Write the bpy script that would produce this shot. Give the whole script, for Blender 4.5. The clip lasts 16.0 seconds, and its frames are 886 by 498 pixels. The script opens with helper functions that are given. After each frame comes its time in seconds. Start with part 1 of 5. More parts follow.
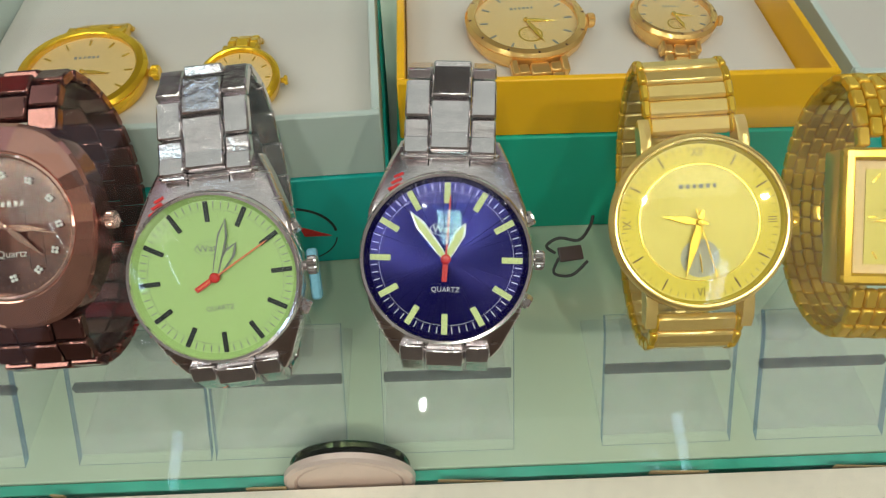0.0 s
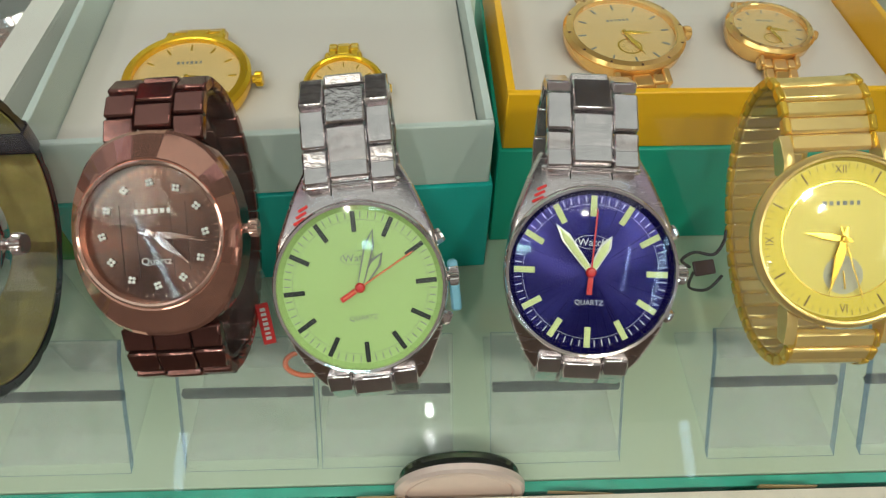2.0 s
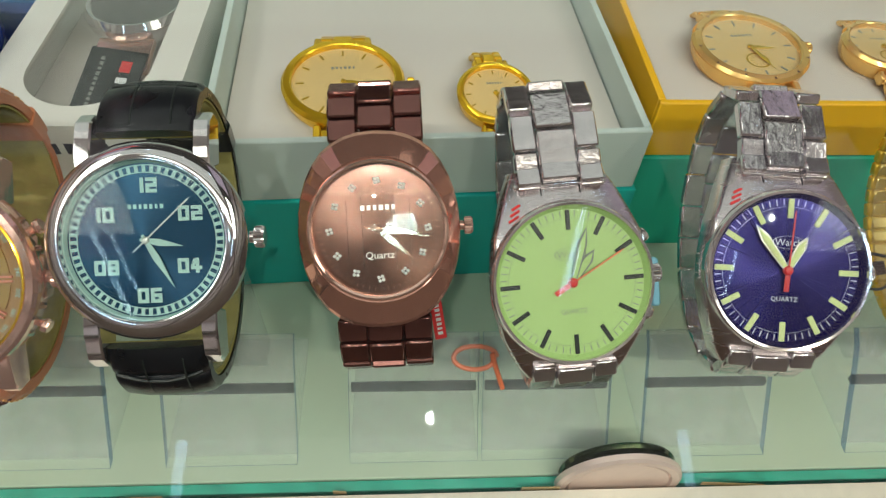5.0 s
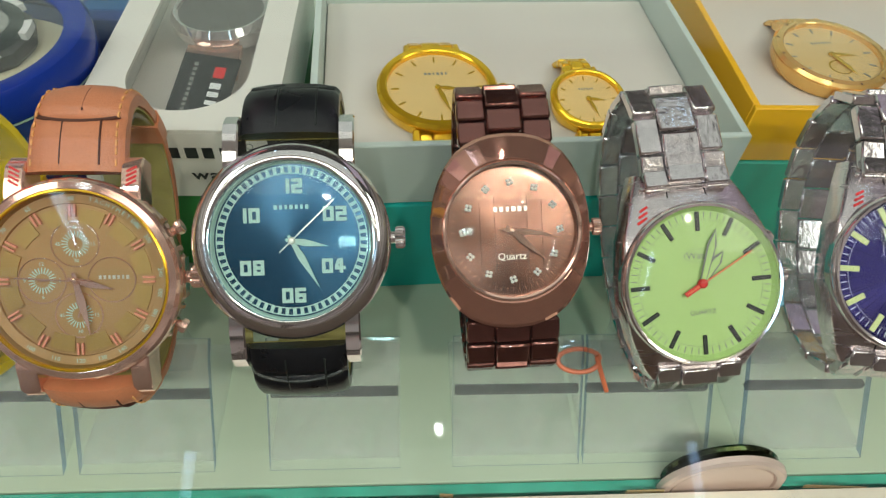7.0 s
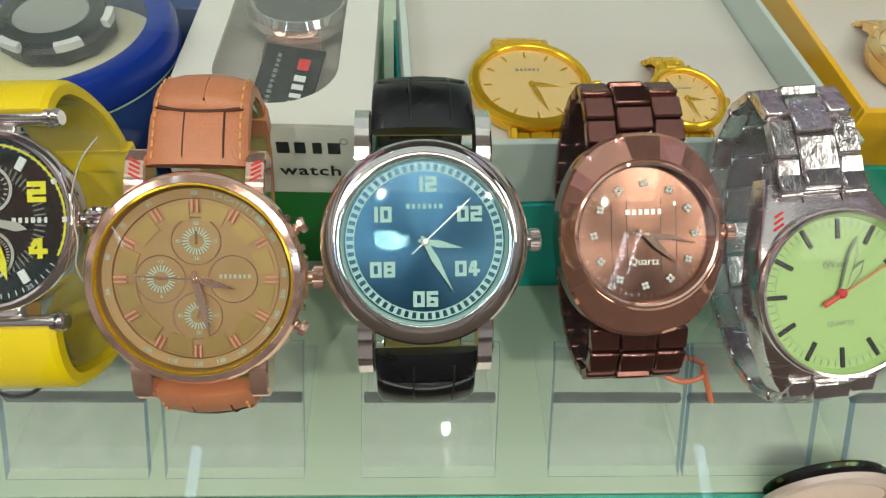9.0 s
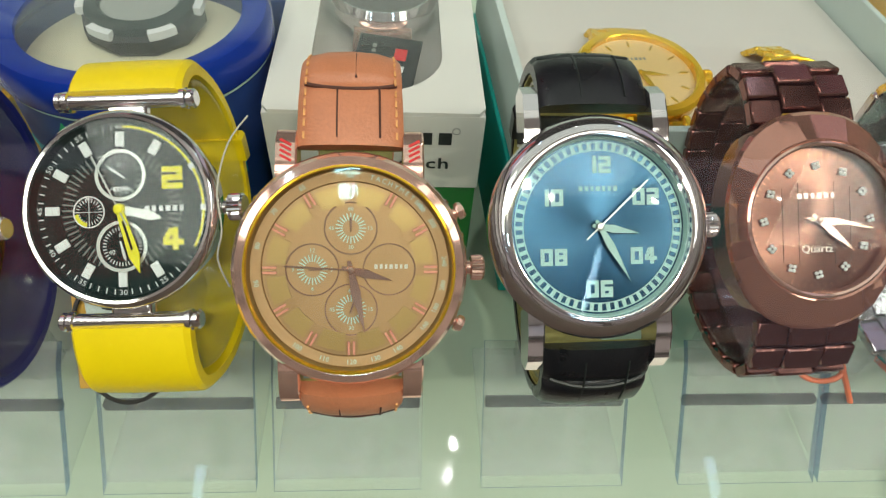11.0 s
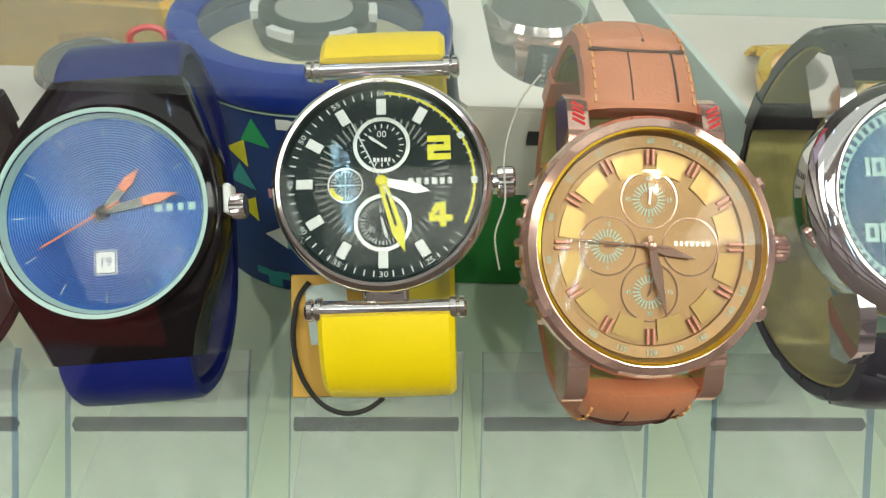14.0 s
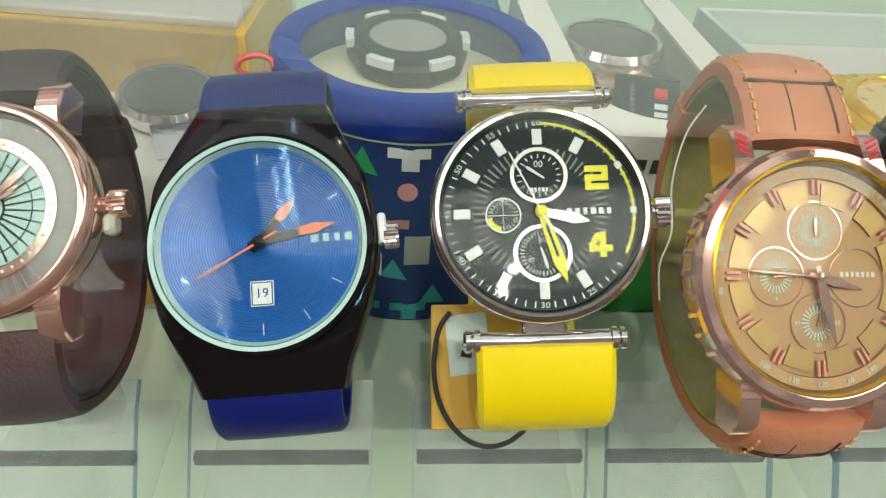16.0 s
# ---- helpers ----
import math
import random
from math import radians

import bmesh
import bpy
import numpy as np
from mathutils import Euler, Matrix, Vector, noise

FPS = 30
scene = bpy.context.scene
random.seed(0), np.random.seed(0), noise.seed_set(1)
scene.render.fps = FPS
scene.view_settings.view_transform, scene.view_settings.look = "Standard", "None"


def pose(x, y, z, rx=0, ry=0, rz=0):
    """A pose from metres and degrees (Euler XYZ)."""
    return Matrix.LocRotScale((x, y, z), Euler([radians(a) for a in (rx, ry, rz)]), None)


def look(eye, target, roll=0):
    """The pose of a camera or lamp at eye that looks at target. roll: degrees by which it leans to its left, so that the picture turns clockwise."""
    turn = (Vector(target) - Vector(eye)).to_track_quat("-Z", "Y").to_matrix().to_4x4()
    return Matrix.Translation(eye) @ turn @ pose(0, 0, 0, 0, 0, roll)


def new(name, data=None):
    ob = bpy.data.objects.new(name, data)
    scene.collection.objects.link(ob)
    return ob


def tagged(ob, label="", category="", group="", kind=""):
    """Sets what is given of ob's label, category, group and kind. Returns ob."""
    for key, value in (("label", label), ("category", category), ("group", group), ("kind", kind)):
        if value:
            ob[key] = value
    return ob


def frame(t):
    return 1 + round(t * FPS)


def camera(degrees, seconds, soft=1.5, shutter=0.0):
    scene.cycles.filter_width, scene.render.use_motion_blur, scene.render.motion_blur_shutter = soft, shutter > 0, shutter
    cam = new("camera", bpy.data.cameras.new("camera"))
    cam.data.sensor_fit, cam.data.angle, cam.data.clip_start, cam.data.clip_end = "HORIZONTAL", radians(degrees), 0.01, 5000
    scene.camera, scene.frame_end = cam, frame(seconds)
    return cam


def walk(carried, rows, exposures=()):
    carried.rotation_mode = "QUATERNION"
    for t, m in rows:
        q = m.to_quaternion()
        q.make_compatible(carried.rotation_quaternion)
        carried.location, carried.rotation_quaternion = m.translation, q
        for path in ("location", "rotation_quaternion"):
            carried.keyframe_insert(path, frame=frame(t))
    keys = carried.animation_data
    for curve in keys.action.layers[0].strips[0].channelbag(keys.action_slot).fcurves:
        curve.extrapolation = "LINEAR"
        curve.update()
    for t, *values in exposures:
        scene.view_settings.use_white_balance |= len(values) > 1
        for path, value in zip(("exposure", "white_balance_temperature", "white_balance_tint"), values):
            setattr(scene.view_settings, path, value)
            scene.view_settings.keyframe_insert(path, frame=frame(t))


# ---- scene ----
cam = camera(69.6, 16.0, soft=1.2)
METRES, EYE, TILT, LEAN, TURN = 0.30, 0.204, -52.5, 0.0, -2.2
ROWS = [
    (0.0, 0.0, 0.0, 0.0, 0.0, 0.0, -0.0),
    (0.5, -0.0266, -0.0005, -0.0021, -0.11, 0.13, -0.22),
    (1.0, -0.0573, -0.0008, 0.0018, -0.22, 0.32, -0.76),
    (1.5, -0.0931, 0.0011, 0.0017, -0.08, 0.24, -0.94),
    (2.0, -0.121, -0.0, 0.0057, -0.31, 0.36, -0.83),
    (2.5, -0.1533, -0.0, 0.0065, -0.65, 0.52, -0.84),
    (3.0, -0.186, -0.0034, 0.0068, -0.99, 0.77, -1.1),
    (3.5, -0.2239, -0.0105, 0.0043, -1.23, 1.05, -1.45),
    (4.0, -0.2557, -0.0173, 0.0005, -1.32, 1.19, -1.79),
    (6.5, -0.3985, -0.0303, -0.0192, -2.36, 1.75, -0.79),
    (7.0, -0.4281, -0.0255, -0.0213, -2.03, 2.29, -1.49),
    (7.5, -0.4575, -0.0188, -0.0247, -1.77, 2.39, -2.16),
    (8.0, -0.4771, -0.0124, -0.0267, -1.72, 2.07, -2.75),
    (8.5, -0.5038, -0.0067, -0.0224, -1.97, 2.24, -2.85),
    (9.0, -0.5328, 0.0026, -0.0205, -2.08, 2.13, -2.5),
    (11.5, -0.6825, 0.0562, -0.054, -2.76, 4.82, -1.93),
    (12.0, -0.7052, 0.0691, -0.0655, -2.8, 6.74, -1.37),
    (12.5, -0.7364, 0.0877, -0.0779, -2.6, 8.17, 0.1),
    (13.0, -0.7652, 0.0994, -0.0895, -2.79, 8.89, 0.01),
    (13.5, -0.8035, 0.1042, -0.1043, -2.71, 9.36, -0.69),
    (14.0, -0.8458, 0.1119, -0.1109, -2.88, 10.36, -2.15),
    (14.5, -0.884, 0.1199, -0.113, -2.9, 11.69, -2.22),
    (15.0, -0.908, 0.1216, -0.1116, -3.27, 12.13, -2.24),
    (15.5, -0.9353, 0.1225, -0.1119, -3.63, 12.24, -2.03),
    (16.0, -0.9534, 0.121, -0.1093, -3.64, 12.44, -2.0),
]
walk(cam, [(t, pose(0, 0, EYE, TILT, LEAN, TURN) @ pose(METRES * x, METRES * y, METRES * z, 90 + pitch, roll, yaw)) for t, x, y, z, yaw, pitch, roll in ROWS], [(0.0, -0.60), (9.0, -0.42), (16.0, -0.15)])

# ---- light: a shop with tubes, plus unseen spots and added panels ----
def world_and_lamps():
    w = bpy.data.worlds.new("shop_air")
    w.use_nodes = True
    w.node_tree.nodes["Background"].inputs[0].default_value = (0.80, 0.86, 0.92, 1)
    w.node_tree.nodes["Background"].inputs[1].default_value = 0.05
    scene.world = w

    def area(name, eye, target, sx, sy, power, colour):
        d = bpy.data.lights.new(name, "AREA")
        d.shape, d.size, d.size_y, d.energy, d.color = "RECTANGLE", sx, sy, power, colour
        ob = new(name, d)
        ob.matrix_world = look(eye, target)
        return ob
    # unseen key spots; the third is added to lighten the left side
    for x, p, tint in ((0.66, 7.4, (1.0, 0.94, 0.76)), (0.18, 7.0, (0.98, 0.94, 0.78)), (-0.30, 7.2, (0.93, 0.94, 0.86))):
        area("key_spot", (x, -0.92, 1.52), (x - 0.6, 0.1, 0), 0.024, 0.024, p, tint)
    # unseen panels added as fill from above and soft light from the front
    area("added_panel", (-0.5, 0.15, 1.86), (-0.5, 0.151, 0), 2.6, 1.2, 8.0, (0.94, 1.0, 0.93))
    area("added_panel", (-0.15, -0.95, 1.86), (-0.15, -0.949, 0), 1.6, 0.4, 7.0, (1.0, 0.97, 0.86))
    # lavender panels added so the glass top mirrors a haze at both sides
    for x in (-1.72, 1.42):
        area("added_panel", (x, 1.32, 1.86), (x, 1.321, 0), 0.9, 1.6, 2.4, (0.95, 0.80, 1.0))
    # strong side panels added to wash the walls and brighten the metals
    for x in (-1.45, 1.45):
        area("added_panel", (x, -0.75, 1.86), (x, -0.749, 0), 0.6, 1.5, 18.0, (0.95, 0.97, 0.88))
    area("aisle_spot", (-0.23, -1.50, 1.85), (-0.23, -1.499, 0), 0.10, 0.10, 2.0, (0.55, 0.97, 1.0))
    area("aisle_spot", (-1.29, -1.26, 1.85), (-1.29, -1.259, 0), 0.022, 0.022, 0.35, (0.6, 1.0, 0.95))
    area("ceiling_tube", (-0.84, -0.82, 1.84), (-0.84, -0.819, 0), 0.024, 0.34, 1.2, (0.45, 0.80, 1.0))
    for x in (-1.30, 0.60):
        area("ceiling_tube", (x, -1.75, 1.84), (x, -1.749, 0), 0.028, 0.55, 1.6, (0.45, 0.74, 1.0))
    area("back_spot", (-0.03, 0.80, 1.85), (-0.03, 0.2, 0), 0.022, 0.036, 0.3, (1.0, 1.0, 0.95))
    for x in (-0.74, 0.72):
        area("back_tube", (x, 0.66, 1.85), (x, 0.1, 0), 0.03, 0.16, 0.14, (0.45, 0.70, 1.0))


world_and_lamps()


# ---- materials ----
def material(name):
    m = bpy.data.materials.new(name)
    m.use_nodes = True
    nt = m.node_tree
    return m, nt, nt.nodes["Principled BSDF"], nt.nodes, nt.links


def ramp(nt, fac, a, b, lo=0.3, hi=0.7):
    r = nt.nodes.new("ShaderNodeValToRGB")
    r.color_ramp.elements[0].position, r.color_ramp.elements[1].position = lo, hi
    r.color_ramp.elements[0].color, r.color_ramp.elements[1].color = (*a, 1), (*b, 1)
    nt.links.new(fac, r.inputs[0])
    return r.outputs[0]


def surf(name, colour, rough=0.5, metal=0.0, grain=400.0, vary=0.12, bump=0.05, wear=60.0, coat=0.0, stretch=None, rvary=0.1, gloss=0.5):
    """A surface with broad stains, fine grain, uneven gloss and slight relief. Scales are per metre."""
    m, nt, p, N, L = material(name)
    tc = N.new("ShaderNodeTexCoord")
    mp = N.new("ShaderNodeMapping")
    if stretch:
        mp.inputs["Scale"].default_value = stretch
    L.new(tc.outputs["Object"], mp.inputs[0])
    n1 = N.new("ShaderNodeTexNoise")
    n1.inputs["Scale"].default_value, n1.inputs["Detail"].default_value = grain, 4
    n2 = N.new("ShaderNodeTexNoise")
    n2.inputs["Scale"].default_value, n2.inputs["Detail"].default_value = wear, 3
    for n in (n1, n2):
        L.new(mp.outputs[0], n.inputs["Vector"])
    mx = N.new("ShaderNodeMath")
    mx.operation = "ADD"
    L.new(n1.outputs[0], mx.inputs[0])
    L.new(n2.outputs[0], mx.inputs[1])
    hf = N.new("ShaderNodeMath")
    hf.operation = "MULTIPLY"
    hf.inputs[1].default_value = 0.5
    L.new(mx.outputs[0], hf.inputs[0])
    lo = [max(0.0, c * (1 - vary)) for c in colour]
    hi = [min(1.0, c * (1 + vary)) for c in colour]
    L.new(ramp(nt, hf.outputs[0], lo, hi), p.inputs["Base Color"])
    mr = N.new("ShaderNodeMapRange")
    mr.inputs["To Min"].default_value, mr.inputs["To Max"].default_value = max(0.02, rough - rvary), min(1, rough + rvary)
    L.new(n2.outputs[0], mr.inputs["Value"])
    L.new(mr.outputs[0], p.inputs["Roughness"])
    p.inputs["Metallic"].default_value = metal
    p.inputs["Coat Weight"].default_value = coat
    p.inputs["Coat Roughness"].default_value = 0.06
    p.inputs["Specular IOR Level"].default_value = gloss
    if bump:
        b = N.new("ShaderNodeBump")
        b.inputs["Strength"].default_value, b.inputs["Distance"].default_value = bump, 0.0004
        L.new(n1.outputs[0], b.inputs["Height"])
        L.new(b.outputs[0], p.inputs["Normal"])
    return m


def sunray(name, dark, light, rough=0.28, metal=0.75, count=7.0, rings=0.0):
    """A dial brushed outward from its centre: gloss and tone change with the angle; rings adds turned grooves."""
    m, nt, p, N, L = material(name)
    tc = N.new("ShaderNodeTexCoord")
    gr = N.new("ShaderNodeTexGradient")
    gr.gradient_type = "RADIAL"
    L.new(tc.outputs["Object"], gr.inputs[0])
    mu = N.new("ShaderNodeMath")
    mu.operation = "MULTIPLY"
    mu.inputs[1].default_value = 220.0
    L.new(gr.outputs["Fac"], mu.inputs[0])
    nz = N.new("ShaderNodeTexNoise")
    nz.noise_dimensions = "1D"
    nz.inputs["Scale"].default_value, nz.inputs["Detail"].default_value = 1.0, 3
    L.new(mu.outputs[0], nz.inputs["W"])
    L.new(ramp(nt, nz.outputs[0], dark, light, 0.25, 0.75), p.inputs["Base Color"])
    tg = N.new("ShaderNodeTangent")
    tg.direction_type, tg.axis = "RADIAL", "Z"
    L.new(tg.outputs[0], p.inputs["Tangent"])
    p.inputs["Anisotropic"].default_value = 0.75
    p.inputs["Roughness"].default_value, p.inputs["Metallic"].default_value = rough, metal
    b = N.new("ShaderNodeBump")
    b.inputs["Strength"].default_value, b.inputs["Distance"].default_value = 0.06, 0.0002
    L.new(nz.outputs[0], b.inputs["Height"])
    if rings:
        wv = N.new("ShaderNodeTexWave")
        wv.wave_type, wv.rings_direction = "RINGS", "Z"
        wv.inputs["Scale"].default_value = rings
        L.new(tc.outputs["Object"], wv.inputs[0])
        b2 = N.new("ShaderNodeBump")
        b2.inputs["Strength"].default_value, b2.inputs["Distance"].default_value = 0.5, 0.0002
        L.new(wv.outputs[0], b2.inputs["Height"])
        L.new(b.outputs[0], b2.inputs["Normal"])
        b = b2
    L.new(b.outputs[0], p.inputs["Normal"])
    return m


def clear(name, tint=(0.97, 0.99, 0.98), ior=1.5, rough=0.015, haze=0.0):
    """A thin clear sheet: what is behind shows through, the gloss follows Fresnel. A pale diffuse part adds haze."""
    m, nt, p, N, L = material(name)
    N.remove(p)
    tr = N.new("ShaderNodeBsdfTransparent")
    tr.inputs[0].default_value = (*tint, 1)
    gl = N.new("ShaderNodeBsdfGlossy")
    gl.inputs["Roughness"].default_value = rough
    lw = N.new("ShaderNodeLayerWeight")
    lw.inputs[0].default_value = 0.5
    pw = N.new("ShaderNodeMath")
    pw.operation = "POWER"
    pw.inputs[1].default_value = 4.0
    L.new(lw.outputs["Facing"], pw.inputs[0])
    fr = N.new("ShaderNodeMapRange")
    fr.inputs["To Min"].default_value, fr.inputs["To Max"].default_value = 0.02 * (ior / 1.5), 0.6
    L.new(pw.outputs[0], fr.inputs["Value"])
    mx = N.new("ShaderNodeMixShader")
    L.new(fr.outputs[0], mx.inputs[0])
    L.new(tr.outputs[0], mx.inputs[1])
    L.new(gl.outputs[0], mx.inputs[2])
    last = mx
    # patchy pale diffuse colour stands in for whitish reflections on the sheet
    if haze:
        df = N.new("ShaderNodeBsdfDiffuse")
        df.inputs[0].default_value = (0.82, 0.83, 0.84, 1)
        tc = N.new("ShaderNodeTexCoord")
        nz = N.new("ShaderNodeTexNoise")
        nz.inputs["Scale"].default_value, nz.inputs["Detail"].default_value = 130, 5
        L.new(tc.outputs["Object"], nz.inputs["Vector"])
        mr = N.new("ShaderNodeMapRange")
        mr.inputs["From Min"].default_value, mr.inputs["From Max"].default_value = 0.3, 0.75
        mr.inputs["To Min"].default_value, mr.inputs["To Max"].default_value = haze * 0.5, haze * 1.6
        L.new(nz.outputs[0], mr.inputs["Value"])
        last = N.new("ShaderNodeMixShader")
        L.new(mr.outputs[0], last.inputs[0])
        L.new(mx.outputs[0], last.inputs[1])
        L.new(df.outputs[0], last.inputs[2])
    L.new(last.outputs[0], N["Material Output"].inputs[0])
    return m


STEEL = surf("polished_steel", (0.85, 0.79, 0.78), 0.07, 0.88, 900, 0.08, 0.03, 120, rvary=0.05)
STEEL_WRAP = surf("film_wrapped_steel", (0.80, 0.75, 0.76), 0.15, 0.95, 420, 0.09, 0.36, 150)
STEEL_BRUSHED = surf("brushed_steel", (0.80, 0.73, 0.73), 0.26, 1.0, 900, 0.10, 0.03, 140, stretch=(1, 6, 1), rvary=0.05)
LEAFINK = surf("brown_gold_ink", (0.20, 0.13, 0.03), 0.4, 0.3, 1500, 0.15, 0)
CHROME = surf("chrome", (0.84, 0.81, 0.81), 0.05, 0.96, 500, 0.05, 0.02, 90, rvary=0.025)
GOLD = surf("gold_plate", (0.93, 0.60, 0.07), 0.20, 0.6, 800, 0.10, 0.04, 140)
GOLD_PALE = surf("pale_gold_plate", (0.97, 0.69, 0.24), 0.18, 0.55, 800, 0.10, 0.04, 140)
ROSE = surf("rose_gold_plate", (0.95, 0.62, 0.51), 0.09, 0.82, 700, 0.09, 0.03, 120, rvary=0.05)
BROWN = surf("brown_plated_steel", (0.28, 0.13, 0.112), 0.14, 0.92, 700, 0.15, 0.04, 130)
COPPER = surf("copper_tone_bezel", (0.68, 0.35, 0.27), 0.06, 0.8, 500, 0.08, 0.02, 80, rvary=0.04)
BLACKM = surf("black_plated_metal", (0.006, 0.005, 0.006), 0.08, 0.0, 700, 0.2, 0.03, 120, coat=0.2, rvary=0.04)
LEATHER_TAN = surf("tan_leather", (0.62, 0.235, 0.115), 0.40, 0, 1500, 0.18, 0.5, 70)
MARK_RED = surf("copper_red_markers", (0.80, 0.33, 0.24), 0.4, 0.1, 900, 0.1, 0.02)
STITCH = surf("orange_thread", (0.80, 0.40, 0.14), 0.7, 0, 2500, 0.1, 0.3)
LEATHER_BLACK = surf("black_leather", (0.006, 0.007, 0.009), 0.3, 0, 1500, 0.3, 0.3, 160, coat=0.25)
LEATHER_BROWN = surf("dark_brown_leather", (0.055, 0.035, 0.035), 0.5, 0, 1500, 0.3, 0.4, 160)
LINING = surf("olive_leather_lining", (0.40, 0.35, 0.10), 0.7, 0, 1200, 0.25, 0.5, 200)
SEAM = surf("dark_seam", (0.09, 0.03, 0.018), 0.7, 0, 1500, 0.3, 0.2, 200)
RUBBER_Y = surf("yellow_silicone", (0.94, 0.71, 0.003), 0.38, 0, 900, 0.05, 0.08, 80)
RUBBER_B = surf("navy_silicone", (0.007, 0.014, 0.14), 0.42, 0, 900, 0.12, 0.08, 80, gloss=0.2)
WHITE_IN = surf("white_ink", (0.82, 0.84, 0.83), 0.5, 0, 1500, 0.05, 0)
BLACK_IN = surf("black_ink", (0.015, 0.02, 0.018), 0.4, 0, 1500, 0.2, 0)
GREY_IN = surf("grey_ink", (0.25, 0.26, 0.24), 0.5, 0, 1500, 0.2, 0)
LUME = surf("pale_yellow_lume", (0.74, 0.82, 0.36), 0.5, 0, 1200, 0.08, 0.1)
RED = surf("red_enamel", (0.72, 0.03, 0.03), 0.35, 0, 900, 0.1, 0)
ORANGE = surf("orange_enamel", (0.85, 0.22, 0.10), 0.4, 0, 900, 0.1, 0)
YELLOW_IN = surf("yellow_ink", (0.85, 0.78, 0.02), 0.45, 0, 1200, 0.06, 0.05)
CRYSTALS = surf("crystal_chips", (0.93, 0.94, 0.90), 0.16, 0.0, 3000, 0.1, 0.5, coat=0.6)
D_BLUE = sunray("blue_dial", (0.003, 0.002, 0.06), (0.010, 0.006, 0.17), 0.24, 0.6)
D_LIME = surf("luminous_green_dial", (0.47, 0.66, 0.25), 0.45, 0, 900, 0.03, 0.02)
D_GOLD = surf("gold_dial", (0.72, 0.59, 0.13), 0.42, 0.2, 1800, 0.04, 0.04)
D_GOLD_RIM = surf("gold_dial_rim", (0.74, 0.58, 0.06), 0.45, 0.2, 900, 0.06, 0.02)
D_BROWN = sunray("rose_brown_dial", (0.10, 0.045, 0.037), (0.25, 0.125, 0.09), 0.26, 0.85)
D_CIT = sunray("teal_blue_dial", (0.007, 0.034, 0.080), (0.018, 0.082, 0.15), 0.28, 0.7)
D_TAN = surf("gold_brown_dial", (0.42, 0.25, 0.115), 0.42, 0.5, 2600, 0.16, 0.3)
D_TANRIM = surf("yellow_gold_rehaut", (0.46, 0.30, 0.11), 0.36, 0.55, 900, 0.08, 0.05)
D_BLACK = surf("black_dial", (0.006, 0.018, 0.017), 0.35, 0, 1200, 0.3, 0.1, gloss=0.15)
D_RODD = sunray("royal_blue_dial", (0.004, 0.08, 0.33), (0.009, 0.145, 0.52), 0.3, 0.4, rings=620)
GOLD_ROSE = surf("rosy_gold_plate", (0.97, 0.60, 0.20), 0.18, 0.7, 800, 0.10, 0.04, 140)
GOLD_DEEP = surf("deep_gold_plate", (0.98, 0.58, 0.03), 0.16, 0.72, 800, 0.10, 0.04, 140)
D_GREY = sunray("grey_dial", (0.10, 0.09, 0.09), (0.26, 0.24, 0.23), 0.3, 0.6)
D_CHAMP = sunray("champagne_dial", (0.80, 0.54, 0.22), (0.90, 0.66, 0.32), 0.4, 0.1)
D_PALE = surf("pale_grey_subdial", (0.55, 0.52, 0.36), 0.5, 0, 1200, 0.06, 0)
MINT_IN = surf("mint_print", (0.44, 0.66, 0.61), 0.45, 0, 1200, 0.06, 0)
SILVER_IN = surf("silver_print", (0.62, 0.62, 0.58), 0.3, 0.7, 1200, 0.06, 0)
GLASS = clear("watch_crystal", (0.97, 0.99, 0.98))
PANE = clear("pane_glass", (0.99, 0.997, 0.993), 1.5, 0.012)
SHEET = clear("clear_acrylic_sheet", (0.985, 0.992, 0.99), 1.6, 0.03, 0.075)
SHEET_EDGE = clear("bluish_acrylic_edge", (0.42, 0.54, 0.74), 1.5, 0.1, 0.05)
SHEET_LIP = clear("smoky_acrylic_step", (0.44, 0.46, 0.48), 1.3, 0.2)
RING = clear("milky_acrylic_ring", (0.93, 0.96, 0.98), 1.6, 0.05, 0.035)
PLASTIC = clear("clear_plastic", (0.97, 0.98, 0.98), 1.45, 0.05, 0.025)
FLOOR = surf("pale_mint_laminate", (0.49, 0.60, 0.46), 0.16, 0, 700, 0.03, 0.03, 9, coat=0.6)
GREEN_EDGE = surf("green_glass_edge", (0.06, 0.42, 0.31), 0.2, 0, 120, 0.3, 0.1, 30, coat=0.5)
LEDGE = surf("cream_painted_wood", (0.80, 0.74, 0.62), 0.5, 0, 300, 0.08, 0.15, 40)
GRIME = surf("brown_grime", (0.36, 0.27, 0.12), 0.8, 0, 900, 0.4, 0.3, 120)
CARD_WHITE = surf("white_card", (0.57, 0.67, 0.63), 0.55, 0, 1100, 0.03, 0.12, 25)
CARD_CREAM = surf("cream_card", (0.76, 0.76, 0.70), 0.5, 0, 1100, 0.03, 0.12, 25)
CARD_TEAL = surf("teal_card", (0.006, 0.47, 0.42), 0.5, 0, 1100, 0.06, 0.12, 25)
CARD_GREEN = surf("green_card", (0.006, 0.47, 0.32), 0.5, 0, 1100, 0.06, 0.12, 25)
CARD_DKGREEN = surf("leaf_green_card", (0.02, 0.24, 0.04), 0.5, 0, 1100, 0.1, 0.12, 25)
CARD_YELLOW = surf("yellow_card", (0.92, 0.50, 0.004), 0.5, 0, 1100, 0.05, 0.12, 25)
SATIN = surf("white_satin_pad", (0.64, 0.61, 0.56), 0.6, 0, 500, 0.04, 0.3, 22)
TIN_BLUE = surf("blue_painted_tin", (0.002, 0.032, 0.31), 0.25, 0, 900, 0.1, 0.05, 40, gloss=0.3)
